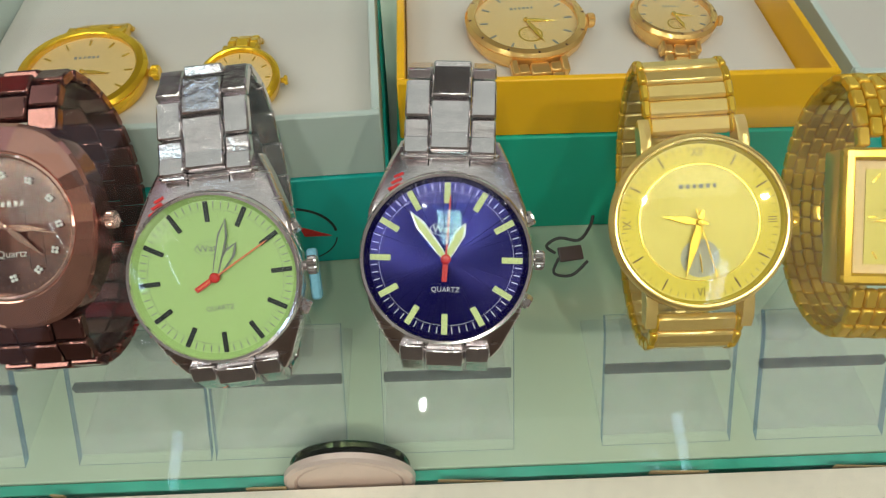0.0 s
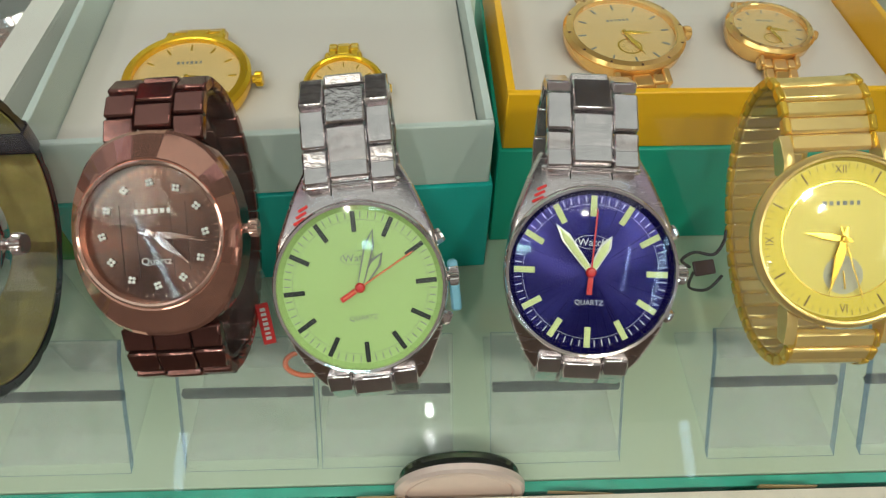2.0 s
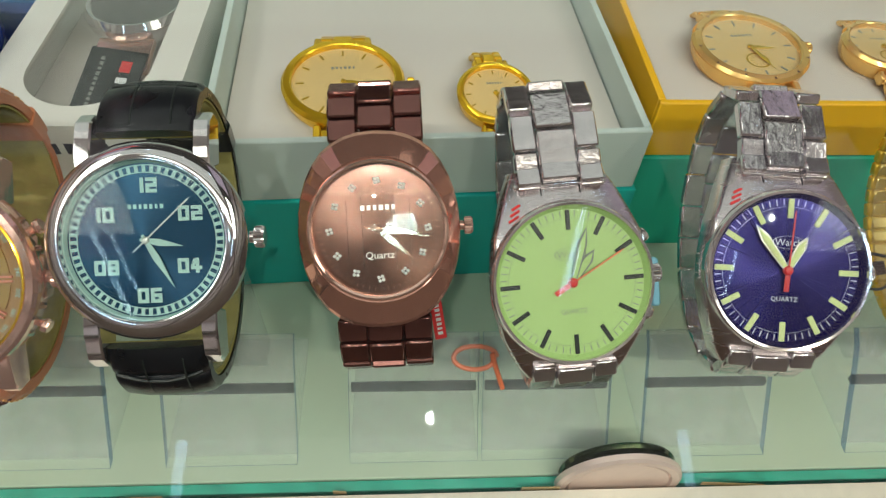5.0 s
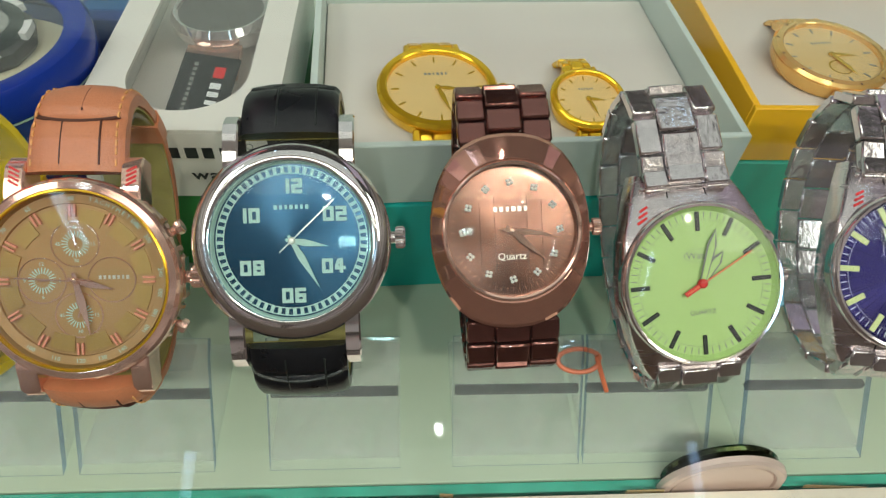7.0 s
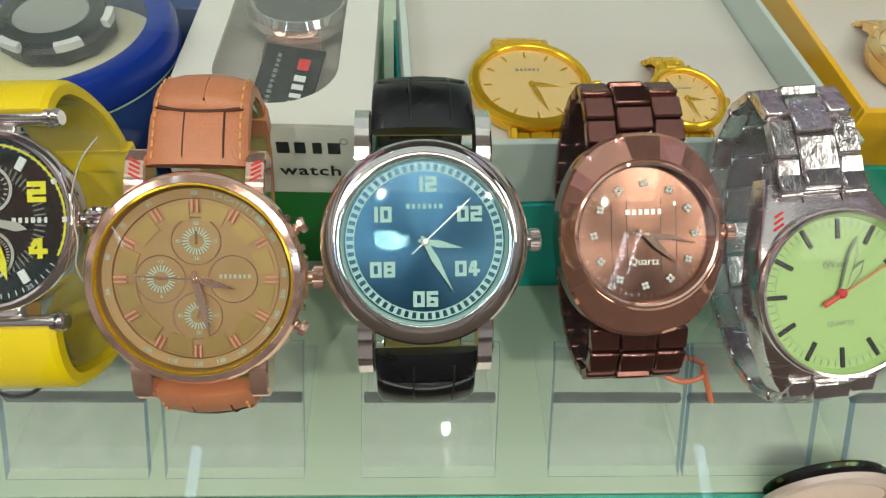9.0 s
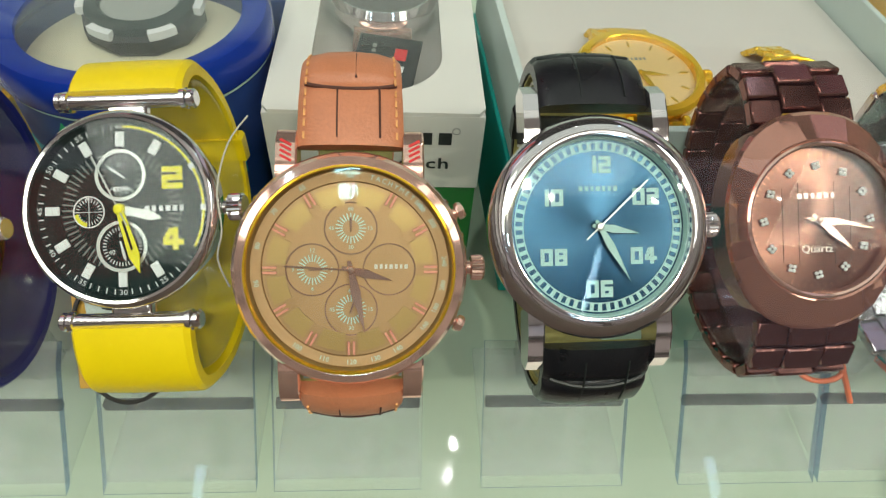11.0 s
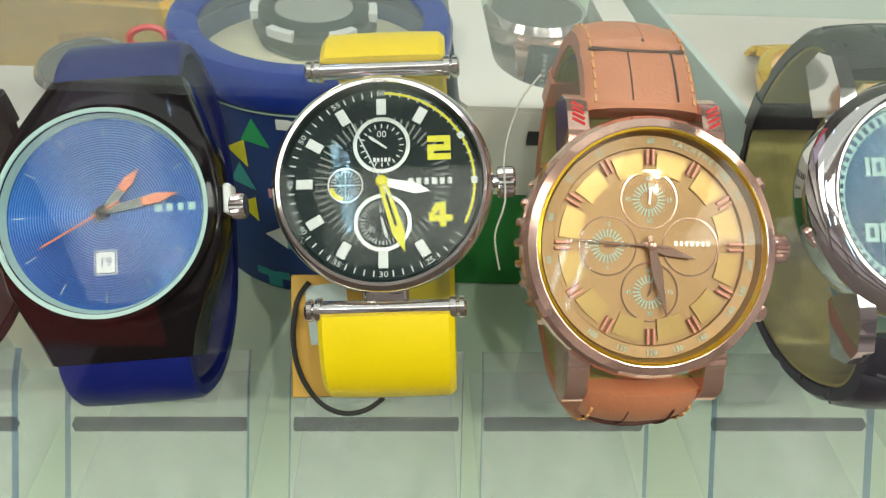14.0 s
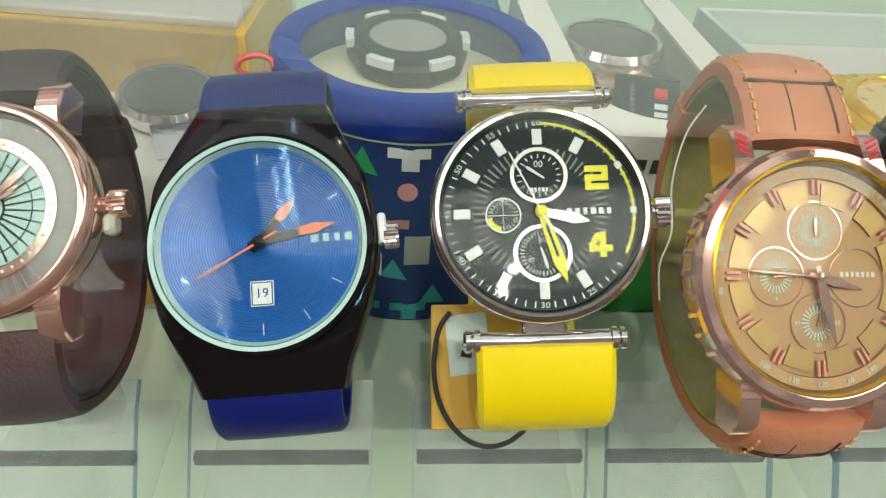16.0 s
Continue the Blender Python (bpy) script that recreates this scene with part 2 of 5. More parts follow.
TIN_NAVY = surf("navy_printed_paper", (0.010, 0.045, 0.21), 0.5, 0, 900, 0.15, 0.05, 40)
P_GREEN = surf("green_print", (0.02, 0.42, 0.14), 0.5, 0, 900, 0.1, 0)
P_TEAL = surf("teal_print", (0.05, 0.42, 0.42), 0.5, 0, 900, 0.1, 0)
P_PINK = surf("pink_print", (0.70, 0.32, 0.34), 0.5, 0, 900, 0.1, 0)
PLASTER_DARK = surf("dull_pink_wall_paint", (0.74, 0.60, 0.60), 0.7, 0, 60, 0.1, 0.1, 3)
# far wall and ceiling colours are kept dark so the glass top mirrors little
PLASTER_DEEP = surf("darkened_far_wall", (0.13, 0.10, 0.12), 0.7, 0, 60, 0.1, 0.1, 3)
PLASTER = surf("shop_wall_paint", (0.78, 0.72, 0.70), 0.8, 0, 60, 0.06, 0.1, 3)
REFLECTOR_PALE = surf("pale_reflector", (0.76, 0.72, 0.70), 0.8, 0, 60, 0.05, 0.1, 3)
CEIL = surf("darkened_ceiling", (0.07, 0.065, 0.07), 0.85, 0, 60, 0.05, 0.1, 3)
TILE = surf("shop_floor_tile", (0.40, 0.33, 0.36), 0.3, 0, 60, 0.1, 0.05, 4)
WOOD = surf("counter_laminate", (0.42, 0.33, 0.27), 0.5, 0, 90, 0.15, 0.1, 8)
WOOD_DARK = surf("dark_shelf_wood", (0.10, 0.06, 0.045), 0.5, 0, 90, 0.2, 0.1, 8)
TAGCARD = surf("ochre_tag_card", (0.62, 0.36, 0.06), 0.6, 0, 900, 0.1, 0.1)
BLUE_CLIP = surf("pale_blue_plastic", (0.20, 0.48, 0.62), 0.25, 0, 900, 0.15, 0.05, 60, coat=0.4)
CORD = surf("cord", (0.03, 0.03, 0.028), 0.8, 0, 2500, 0.3, 0.5)
CORD_W = surf("white_string", (0.55, 0.54, 0.46), 0.8, 0, 2500, 0.15, 0.5)


# ---- mesh helpers, in millimetres ----
def link(name, me, mat, parent=None, label="", m=None):
    ob = new(name, me)
    if mat and not me.materials:
        me.materials.append(mat)
    ob.parent = parent
    if m is not None:
        ob.matrix_basis = m
    if label:
        ob["label"] = label
    return ob


def mesh_of(name, bm, mat, smooth=True, sharp=40):
    bmesh.ops.scale(bm, vec=(0.001, 0.001, 0.001), verts=bm.verts)
    bmesh.ops.recalc_face_normals(bm, faces=bm.faces)
    me = bpy.data.meshes.new(name)
    if smooth:
        for e in bm.edges:
            if len(e.link_faces) == 2 and e.calc_face_angle(0) > radians(sharp):
                e.smooth = False
        for f in bm.faces:
            f.smooth = True
    bm.to_mesh(me)
    bm.free()
    if mat:
        me.materials.append(mat)
    return me


def part(name, bm, mat, parent=None, label="", m=None, smooth=True, sharp=40):
    return link(name, mesh_of(name, bm, mat, smooth, sharp), None, parent, label, m)


def mm(x, y, z, rx=0, ry=0, rz=0):
    return pose(x / 1000, y / 1000, z / 1000, rx, ry, rz)


def lathe(profile, seg=64, closed=True):
    """A turned solid: profile of (radius, height), joined to itself when closed."""
    bm = bmesh.new()
    rings = []
    for r, z in profile:
        if r < 1e-6:
            rings.append([bm.verts.new((0, 0, z))])
        else:
            rings.append([bm.verts.new((r * math.cos(2 * math.pi * i / seg), r * math.sin(2 * math.pi * i / seg), z)) for i in range(seg)])
    pairs = list(zip(rings, rings[1:]))
    if closed:
        pairs.append((rings[-1], rings[0]))
    for a, b in pairs:
        for i in range(seg):
            j = (i + 1) % seg
            if len(a) == 1:
                bm.faces.new((a[0], b[i], b[j]))
            elif len(b) == 1:
                bm.faces.new((a[i], b[0], a[j]))
            else:
                bm.faces.new((a[i], b[i], b[j], a[j]))
    return bm


def block(sx, sy, sz, bevel=0.0, cx=0, cy=0, cz=0, seg=1):
    bm = bmesh.new()
    bmesh.ops.create_cube(bm, size=1, matrix=Matrix.Translation((cx, cy, cz)) @ Matrix.Diagonal((sx, sy, sz, 1)))
    if bevel:
        bmesh.ops.bevel(bm, geom=bm.edges[:], offset=bevel, segments=seg, affect="EDGES", profile=0.6)
    return bm


def prism(poly, z0, z1, bevel=0.0):
    """An upright plate with the outline poly."""
    bm = bmesh.new()
    lo = [bm.verts.new((x, y, z0)) for x, y in poly]
    hi = [bm.verts.new((x, y, z1)) for x, y in poly]
    n = len(poly)
    bm.faces.new(lo[::-1])
    top = bm.faces.new(hi)
    for i in range(n):
        bm.faces.new((lo[i], lo[(i + 1) % n], hi[(i + 1) % n], hi[i]))
    if bevel:
        bmesh.ops.bevel(bm, geom=list(top.edges), offset=bevel, segments=1, affect="EDGES")
    return bm


def merge(*bms):
    out = bms[0]
    for b in bms[1:]:
        me = bpy.data.meshes.new("tmp")
        b.to_mesh(me)
        b.free()
        out.from_mesh(me)
        bpy.data.meshes.remove(me)
    return out


def turned(bm, m):
    bm.transform(m)
    return bm


def tube(points, r, seg=8):
    """A round cord through points."""
    bm = bmesh.new()
    pts = [Vector(p) for p in points]
    if len(pts) > 3:
        fine = []
        for i in range(len(pts) - 1):
            p0, p1, p2, p3 = pts[max(i - 1, 0)], pts[i], pts[i + 1], pts[min(i + 2, len(pts) - 1)]
            for k in range(4):
                t = k / 4
                fine.append(0.5 * (2 * p1 + (p2 - p0) * t + (2 * p0 - 5 * p1 + 4 * p2 - p3) * t * t + (3 * p1 - p0 - 3 * p2 + p3) * t ** 3))
        pts = fine + [pts[-1]]
    rings = []
    for i, p in enumerate(pts):
        t = (pts[min(i + 1, len(pts) - 1)] - pts[max(i - 1, 0)]).normalized()
        a = t.orthogonal().normalized() if i == 0 else (a - t * a.dot(t)).normalized()
        b = t.cross(a)
        rings.append([bm.verts.new(p + r * (math.cos(2 * math.pi * k / seg) * a + math.sin(2 * math.pi * k / seg) * b)) for k in range(seg)])
    for a_, b_ in zip(rings, rings[1:]):
        for k in range(seg):
            bm.faces.new((a_[k], a_[(k + 1) % seg], b_[(k + 1) % seg], b_[k]))
    bm.faces.new(rings[0][::-1])
    bm.faces.new(rings[-1])
    return bm


def sheet(path, x0, x1, thick, mat=None):
    """A bent sheet: its run (y, z) carried from x0 to x1, with thickness to the inner side."""
    bm = bmesh.new()
    P = [Vector((0, y, z)) for y, z in path]
    rows = []
    for i, p in enumerate(P):
        t = (P[min(i + 1, len(P) - 1)] - P[max(i - 1, 0)]).normalized()
        n = Vector((0, -t.z, t.y)) * thick
        rows.append([bm.verts.new(Vector((x, 0, 0)) + q) for x, q in ((x0, p), (x1, p), (x1, p + n), (x0, p + n))])
    for a, b in zip(rows, rows[1:]):
        for k in range(4):
            bm.faces.new((a[k], a[(k + 1) % 4], b[(k + 1) % 4], b[k])).material_index = k % 2
    bm.faces.new(rows[0][::-1]).material_index = 1
    bm.faces.new(rows[-1]).material_index = 1
    return bm


def lettering(name, body, size, mat, parent, m, label="", space=1.0, bold=0.0, wide=1.0):
    cu = bpy.data.curves.new("letters", "FONT")
    cu.body, cu.size, cu.align_x, cu.align_y, cu.extrude, cu.space_character = body, size / 1000, "CENTER", "CENTER", 0.00003, space
    cu.offset, cu.resolution_u = bold / 1000, 2
    ob = bpy.data.objects.new("letters", cu)
    me = bpy.data.meshes.new_from_object(ob)
    bpy.data.objects.remove(ob)
    bpy.data.curves.remove(cu)
    me.transform(Matrix.Diagonal((wide, 1, 1, 1)))
    return link(name, me, mat, parent, label, m)


def word_bars(n, w, h, gap=0.25):
    """Plain blocks in place of a name."""
    bm = bmesh.new()
    step = w / n
    for i in range(n):
        bmesh.ops.create_cube(bm, size=1, matrix=Matrix.Translation((-w / 2 + step * (i + 0.5), 0, 0)) @ Matrix.Diagonal((step * (1 - gap) * (0.72 + 0.28 * ((i * 5 + 2) % 3) / 2), h, 0.06, 1)))
    return bm


SEGMENTS = {"0": "abcdef", "1": "bc", "2": "abged", "4": "", "6": "afgedc", "8": "abcdefg"}


def square_digits(text, w, h, stroke, gap=0.9):
    """Squared block numerals built from bars."""
    seg = []
    for i, ch in enumerate(text):
        x = (i - (len(text) - 1) / 2) * (w + stroke + gap)
        l, r, b = x - w / 2, x + w / 2, h / 2
        k = stroke / 2
        on = SEGMENTS[ch]
        z0, zb = (k if "g" in on else 0), b + k
        ta, td = (b - k if "a" in on else zb), (b - k if "d" in on else zb)
        bars = {"a": (l - k, b, r + k, b), "g": (l - k, 0, r + k, 0), "d": (l - k, -b, r + k, -b), "f": (l, z0, l, ta), "e": (l, -td, l, -z0), "b": (r, z0, r, ta), "c": (r, -td, r, -z0)}
        if ch == "4":
            m, y4 = l + w * 0.62, -b * 0.42
            seg += [(m, -b - k, m, b + k), (l - k, y4, m - k, y4), (m + k, y4, r + k, y4), (l, y4 + k, l, b * 0.25), (l + k * 0.4, b * 0.25, m - k, b + k * 0.4)]
        else:
            seg += [bars[q] for q in on]
    return strokes(seg, stroke, 0.06)


def shell(rows, crownz=0.5, edge=1.3):
    """A solid lofted along y: rows of (y, half width, top, bottom), with rounded upper edges."""
    bm = bmesh.new()
    rings = []
    for y, w, t, b in rows:
        sec = ((-w, b), (-w, t - edge), (-w + edge * 0.35, t - edge * 0.35), (-w + edge, t), (-w * 0.45, t + crownz * 0.8), (0, t + crownz), (w * 0.45, t + crownz * 0.8), (w - edge, t), (w - edge * 0.35, t - edge * 0.35), (w, t - edge), (w, b))
        rings.append([bm.verts.new((x, y, z)) for x, z in sec])
    k = len(rings[0])
    for p, q in zip(rings, rings[1:]):
        for j in range(k):
            bm.faces.new((p[j], p[(j + 1) % k], q[(j + 1) % k], q[j]))
    bm.faces.new(rings[0][::-1])
    bm.faces.new(rings[-1])
    return bm


def outline(pairs, y):
    """Half width at y on a run of (y, half width), from the top down."""
    for (y0, w0), (y1, w1) in zip(pairs, pairs[1:]):
        if y0 >= y >= y1:
            return w0 + (w1 - w0) * (y0 - y) / (y0 - y1)
    return pairs[-1][1]


def strokes(segments, width, thick=0.1):
    """Flat straight strokes from (x0, y0) to (x1, y1)."""
    bm = bmesh.new()
    for x0, y0, x1, y1 in segments:
        d = Vector((x1 - x0, y1 - y0))
        bmesh.ops.create_cube(bm, size=1, matrix=Matrix.Translation(((x0 + x1) / 2, (y0 + y1) / 2, 0)) @ Matrix.Rotation(math.atan2(d.y, d.x), 4, "Z") @ Matrix.Diagonal((d.length, width, thick, 1)))
    return bm


def ticks(r0, r1, n, width, skip=0, a0=0, a1=360):
    """Radial strokes; angles run clockwise from twelve."""
    seg = []
    for i in range(n):
        if skip and i % skip == 0:
            continue
        a = radians(a0 + (a1 - a0) * i / n)
        seg.append((r0 * math.sin(a), r0 * math.cos(a), r1 * math.sin(a), r1 * math.cos(a)))
    return strokes(seg, width, 0.06)


def ring(r0, r1, h=0.08, seg=64):
    return lathe([(r0, 0), (r1, 0), (r1, h), (r0, h)], seg)


def arc_band(r0, r1, a0, a1, h=0.08, n=40):
    bm = bmesh.new()
    rows = []
    for i in range(n + 1):
        a = radians(a0 + (a1 - a0) * i / n)
        s, c = math.sin(a), math.cos(a)
        rows.append([bm.verts.new((r * s, r * c, z)) for r, z in ((r0, 0), (r1, 0), (r1, h), (r0, h))])
    for p, q in zip(rows, rows[1:]):
        for k in range(4):
            bm.faces.new((p[k], p[(k + 1) % 4], q[(k + 1) % 4], q[k]))
    bm.faces.new(rows[0][::-1])
    bm.faces.new(rows[-1])
    return bm


# ---- the setting ----
def structure(name, bm, mat, label, category, m=None):
    return tagged(part(name, bm, mat, None, label, m), label, category, "", "structure")


def build_setting():
    structure("floor", block(1400, 520, 6, 0.4, -100, 328.5, -3), FLOOR, "pale mint glossy shelf board of the display counter", "shelf")
    structure("trim", block(1400, 3.4, 5, 0.3, -100, 66.6, -3.4), GREEN_EDGE, "green polished edge of the glass shelf", "glass edge")
    structure("ledge", block(1400, 12, 60, 1.2, -100, 56.6, -26.5, 2), LEDGE, "cream painted wooden front rail of the counter", "rail")
    bm = bmesh.new()
    rnd = random.Random(4)
    for i in range(20):
        x = -690 + i * 64 + rnd.uniform(-5, 5)
        bmesh.ops.create_cube(bm, size=1, matrix=Matrix.Translation((x, 63.2 + rnd.uniform(-0.5, 0.5), 2.2)) @ Matrix.Rotation(rnd.uniform(-0.1, 0.1), 4, "Z") @ Matrix.Diagonal((rnd.uniform(3, 30), rnd.uniform(0.15, 0.5), 2.4, 1)))
    tagged(part("grime", bm, GRIME), "brown glue and grime along the wooden rail", "grime", "", "stuff")
    structure("rail_front_strip", block(1400, 3, 60, 0.3, -100, 48.6, -27.5), BLACK_IN, "black strip along the front edge of the rail", "rubber strip")
    structure("wall_north", block(1400, 12, 420, 0.5, -100, 597, 200), CARD_WHITE, "white back panel of the display counter", "panel")
    structure("counter", block(1400, 640, 820, 3, -100, 330, -470), WOOD, "laminate body of the shop counter", "counter")
    g = structure("glass_top", block(1420, 850, 5, 0.4, -100, 168, 120.5), PANE, "clear glass top of the display counter", "glass top")
    g.visible_shadow = False
    structure("counter_front", block(1400, 12, 1000, 1, -100, -258, -384), WOOD, "laminate front panel of the counter", "panel")
    # shop shell, unseen; far wall and ceiling are darkened against reflections in the glass
    structure("shop_floor", block(4400, 4400, 20, 0, 0, 0, -900), TILE, "shop floor of mauve tiles", "floor")
    structure("ceiling", block(4400, 4400, 20, 0, 0, 0, 1900), CEIL, "unseen shop ceiling, darkened to cut reflections in the glass top", "ceiling")
    # unseen board, added so that metals facing south mirror something pale
    structure("reflector_board", block(4360, 1900, 14, 2, 0, -1225, 1881), REFLECTOR_PALE, "unseen pale board added over the aisle to brighten reflections in metal", "ceiling")
    for nm, sx, sy, cx, cy in (("wall_south", 4400, 20, 0, -2200), ("wall_far", 4400, 20, 0, 2200), ("wall_east", 20, 4380, 2200, 0), ("wall_west", 20, 4380, -2200, 0)):
        structure(nm, block(sx, sy, 2790, 0, cx, cy, 505), {"wall_far": PLASTER_DEEP, "wall_south": PLASTER_DARK}.get(nm, PLASTER), "unseen far shop wall, darkened to cut reflections in the glass top" if nm == "wall_far" else "dusty pink painted shop wall", "wall")


def build_shop_walls():
    # dark bands, uprights and shelves, added out of view to streak the metals' reflections
    for nm, sx, sy, cx, cy in (("dark_band_south", 4340, 30, 0, -2174), ("dark_band_east", 30, 4290, 2174, 0), ("dark_band_west", 30, 4290, -2174, 0)):
        structure(nm, block(sx, sy, 1120, 4, cx, cy, -328), WOOD_DARK, "unseen dark wall band added for contrast in metal reflections", "wall panel")
    for x in (-1950, -650, 650, 1950):
        structure("streak_upright", block(90, 180, 1500, 4, x, -2096, 960), WOOD_DARK, "unseen dark upright added for streaks in metal reflections", "upright")
    for z in (620, 1240):
        structure("streak_shelf", block(4000, 200, 26, 3, 0, -2088, z), WOOD_DARK, "unseen dark shelf added for streaks in metal reflections", "shelf")
        for sx in (-1, 1):
            structure("streak_shelf", block(200, 3700, 26, 3, sx * 2088, 0, z), WOOD_DARK, "unseen dark shelf added for streaks in metal reflections", "shelf")
    structure("sign_board", block(900, 30, 360, 6, -1300, 1100, 1250), RED, "plain red sign board hanging in the shop", "sign")
    structure("sign_rod", merge(block(16, 16, 470, 2, -1600, 1100, 1662), block(16, 16, 470, 2, -1000, 1100, 1662)), WOOD_DARK, "dark rods holding the red sign", "rod")


# ---- wristwatches: origin at the dial's centre, twelve towards +y, crown towards +x ----
def bez(p0, p1, p2, p3, n):
    out = []
    for i in range(n):
        t = i / n
        a, b, c, d = (1 - t) ** 3, 3 * t * (1 - t) ** 2, 3 * t * t * (1 - t), t ** 3
        out.append((a * p0[0] + b * p1[0] + c * p2[0] + d * p3[0], a * p0[1] + b * p1[1] + c * p2[1] + d * p3[1]))
    return out


def loop(ylt, ylb, zl, yt, yb, zc=16, depth=46, n=24):
    """The run of a closed band (y, z), from the upper lug round the back to the lower lug."""
    cy = (yt - yb) / 2
    k1, k2 = (yt - ylt) * 0.55, (yt - cy) * 0.55
    k3, k4 = (yb + cy) * 0.55, (yb - ylb) * 0.55
    h, g = (zl + zc) * 0.55, (depth - zc) * 0.55
    p = bez((ylt, zl), (ylt + k1, zl - h * 0.2), (yt, -zc + h), (yt, -zc), n)
    p += bez((yt, -zc), (yt, -zc - g), (cy + k2, -depth), (cy, -depth), n)
    p += bez((cy, -depth), (cy - k3, -depth), (-yb, -zc - g), (-yb, -zc), n)
    p += bez((-yb, -zc), (-yb, -zc + h), (-ylb - k4, zl - h * 0.2), (-ylb, zl), n)
    return p + [(-ylb, zl)]


def along(path, step, start=0.0, stop=None):
    """Places (y, z, tangent angle) at even steps along a run."""
    acc = [0.0]
    for a, b in zip(path, path[1:]):
        acc.append(acc[-1] + math.hypot(b[0] - a[0], b[1] - a[1]))
    total = acc[-1] if stop is None else stop
    n = max(1, int(round((total - start) / step)))
    out, j = [], 0
    for i in range(n):
        s = start + (i + 0.5) * (total - start) / n
        while j < len(acc) - 2 and acc[j + 1] < s:
            j += 1
        f = (s - acc[j]) / max(1e-9, acc[j + 1] - acc[j])
        a, b = path[j], path[j + 1]
        out.append((a[0] + f * (b[0] - a[0]), a[1] + f * (b[1] - a[1]), math.degrees(math.atan2(b[1] - a[1], b[0] - a[0]))))
    return out, (total - start) / n


def sweep(path, width, thick, dome=0.15, inset=0.0, grooves=(), gdepth=0.5, wave=0.0, lift=0.0):
    """A strap along a run; width and thick are functions of 0..1; grooves are places along it where it is pinched."""
    bm = bmesh.new()
    n = len(path)
    rows = []
    for i, (y, z) in enumerate(path):
        a, b = path[max(i - 1, 0)], path[min(i + 1, n - 1)]
        l = math.hypot(b[0] - a[0], b[1] - a[1])
        ny, nz = -(b[1] - a[1]) / l, (b[0] - a[0]) / l
        u = i / (n - 1)
        w, t = width(u) / 2 + wave * math.sin(i * 2.3), thick(u)
        for g in grooves:
            t -= gdepth * max(0, 1 - abs(u - g) / 0.022)
        sec = ((-w, 0), (-w, t * 0.7), (-w + 1.1, t), (-w * 0.5, t * (1 + dome)), (0, t * (1 + dome * 1.3)), (w * 0.5, t * (1 + dome)), (w - 1.1, t), (w, t * 0.7), (w, 0))
        rows.append([bm.verts.new((x, y + ny * (h + lift), z + nz * (h + lift))) for x, h in sec])
    k = len(rows[0])
    for p, q in zip(rows, rows[1:]):
        for j in range(k):
            bm.faces.new((p[j], p[(j + 1) % k], q[(j + 1) % k], q[j]))
    bm.faces.new(rows[0][::-1])
    bm.faces.new(rows[-1])
    return bm


def resample(path, n, u0=0.0, u1=1.0):
    pts, _ = along(path, 0.5)
    a, b = u0 * (len(pts) - 1), u1 * (len(pts) - 1)
    return [pts[int(round(a + (b - a) * i / n))][:2] for i in range(n + 1)]


def bracelet(root, path, columns, pitch, thick, mat, name="link", bevel=0.5, taper=0.0):
    """Links along a run. columns: (x centre, width, offset in pitches, proudness)."""
    meshes = {}
    for x, w, off, proud in columns:
        pts, step = along(path, pitch, off * pitch)
        key = (w, proud)
        if key not in meshes:
            meshes[key] = mesh_of(name, block(w, step * 0.975, thick, bevel, 0, 0, thick / 2 - 1 + proud), mat)
        for y, z, a in pts:
            link(name, meshes[key], None, root, "", mm(x, y, z, a, 0, 0))


def watch(label, centre, X, Y, group="watches on clear stands"):
    root = new("wristwatch")
    X, Y = Vector(X).normalized(), Vector(Y).normalized()
    Z = X.cross(Y).normalized()
    Y = Z.cross(X)
    m = Matrix((X, Y, Z)).transposed().to_4x4()
    m.translation = Vector(centre)
    root.matrix_basis = m
    return tagged(root, label, "watch", group)


def hand(root, name, angle, length, tail, w, mat, z, shape="sword", label=""):
    if shape == "sword":
        poly = [(-w * 0.35, -tail), (w * 0.35, -tail), (w * 0.5, length * 0.2), (w * 0.65, length * 0.72), (0, length), (-w * 0.65, length * 0.72), (-w * 0.5, length * 0.2)]
    elif shape == "leaf":
        poly = [(-w * 0.3, -tail), (w * 0.3, -tail), (w * 0.75, length * 0.35), (0, length), (-w * 0.75, length * 0.35)]
    else:
        poly = [(-w / 2, -tail), (w / 2, -tail), (w / 2, length * 0.93), (0, length), (-w / 2, length * 0.93)]
    return part(name, prism(poly, 0, 0.18, 0.05), mat, root, label, mm(0, 0, z, 0, 0, -angle), smooth=False)


def round_case(root, R, rd, mat, back=-8.5, rim=2.6, bezel=None, facets=0, flare=1.0):
    seg = facets or 96
    part("case", lathe([(0, back), (R - 5, back), (R - 1.2, back + 2.5), (R - 0.3, back + 5), (R - 0.2, 0.2), (rd + 0.8, 0.4), (rd + 0.8, -0.7), (0, -0.7)], 96, False), mat, root)
    part("bezel", lathe([(R - 0.25, -0.6), (R, 0.3), (R - 0.4 * flare, 1.3), (R - 1.3 * flare, rim - 0.3), (rd + 0.9, rim), (rd + 0.25, rim - 0.1), (rd + 0.1, rim - 0.9), (rd + 0.4, 0.0)], seg), bezel or mat, root, sharp=4 if facets else 50)


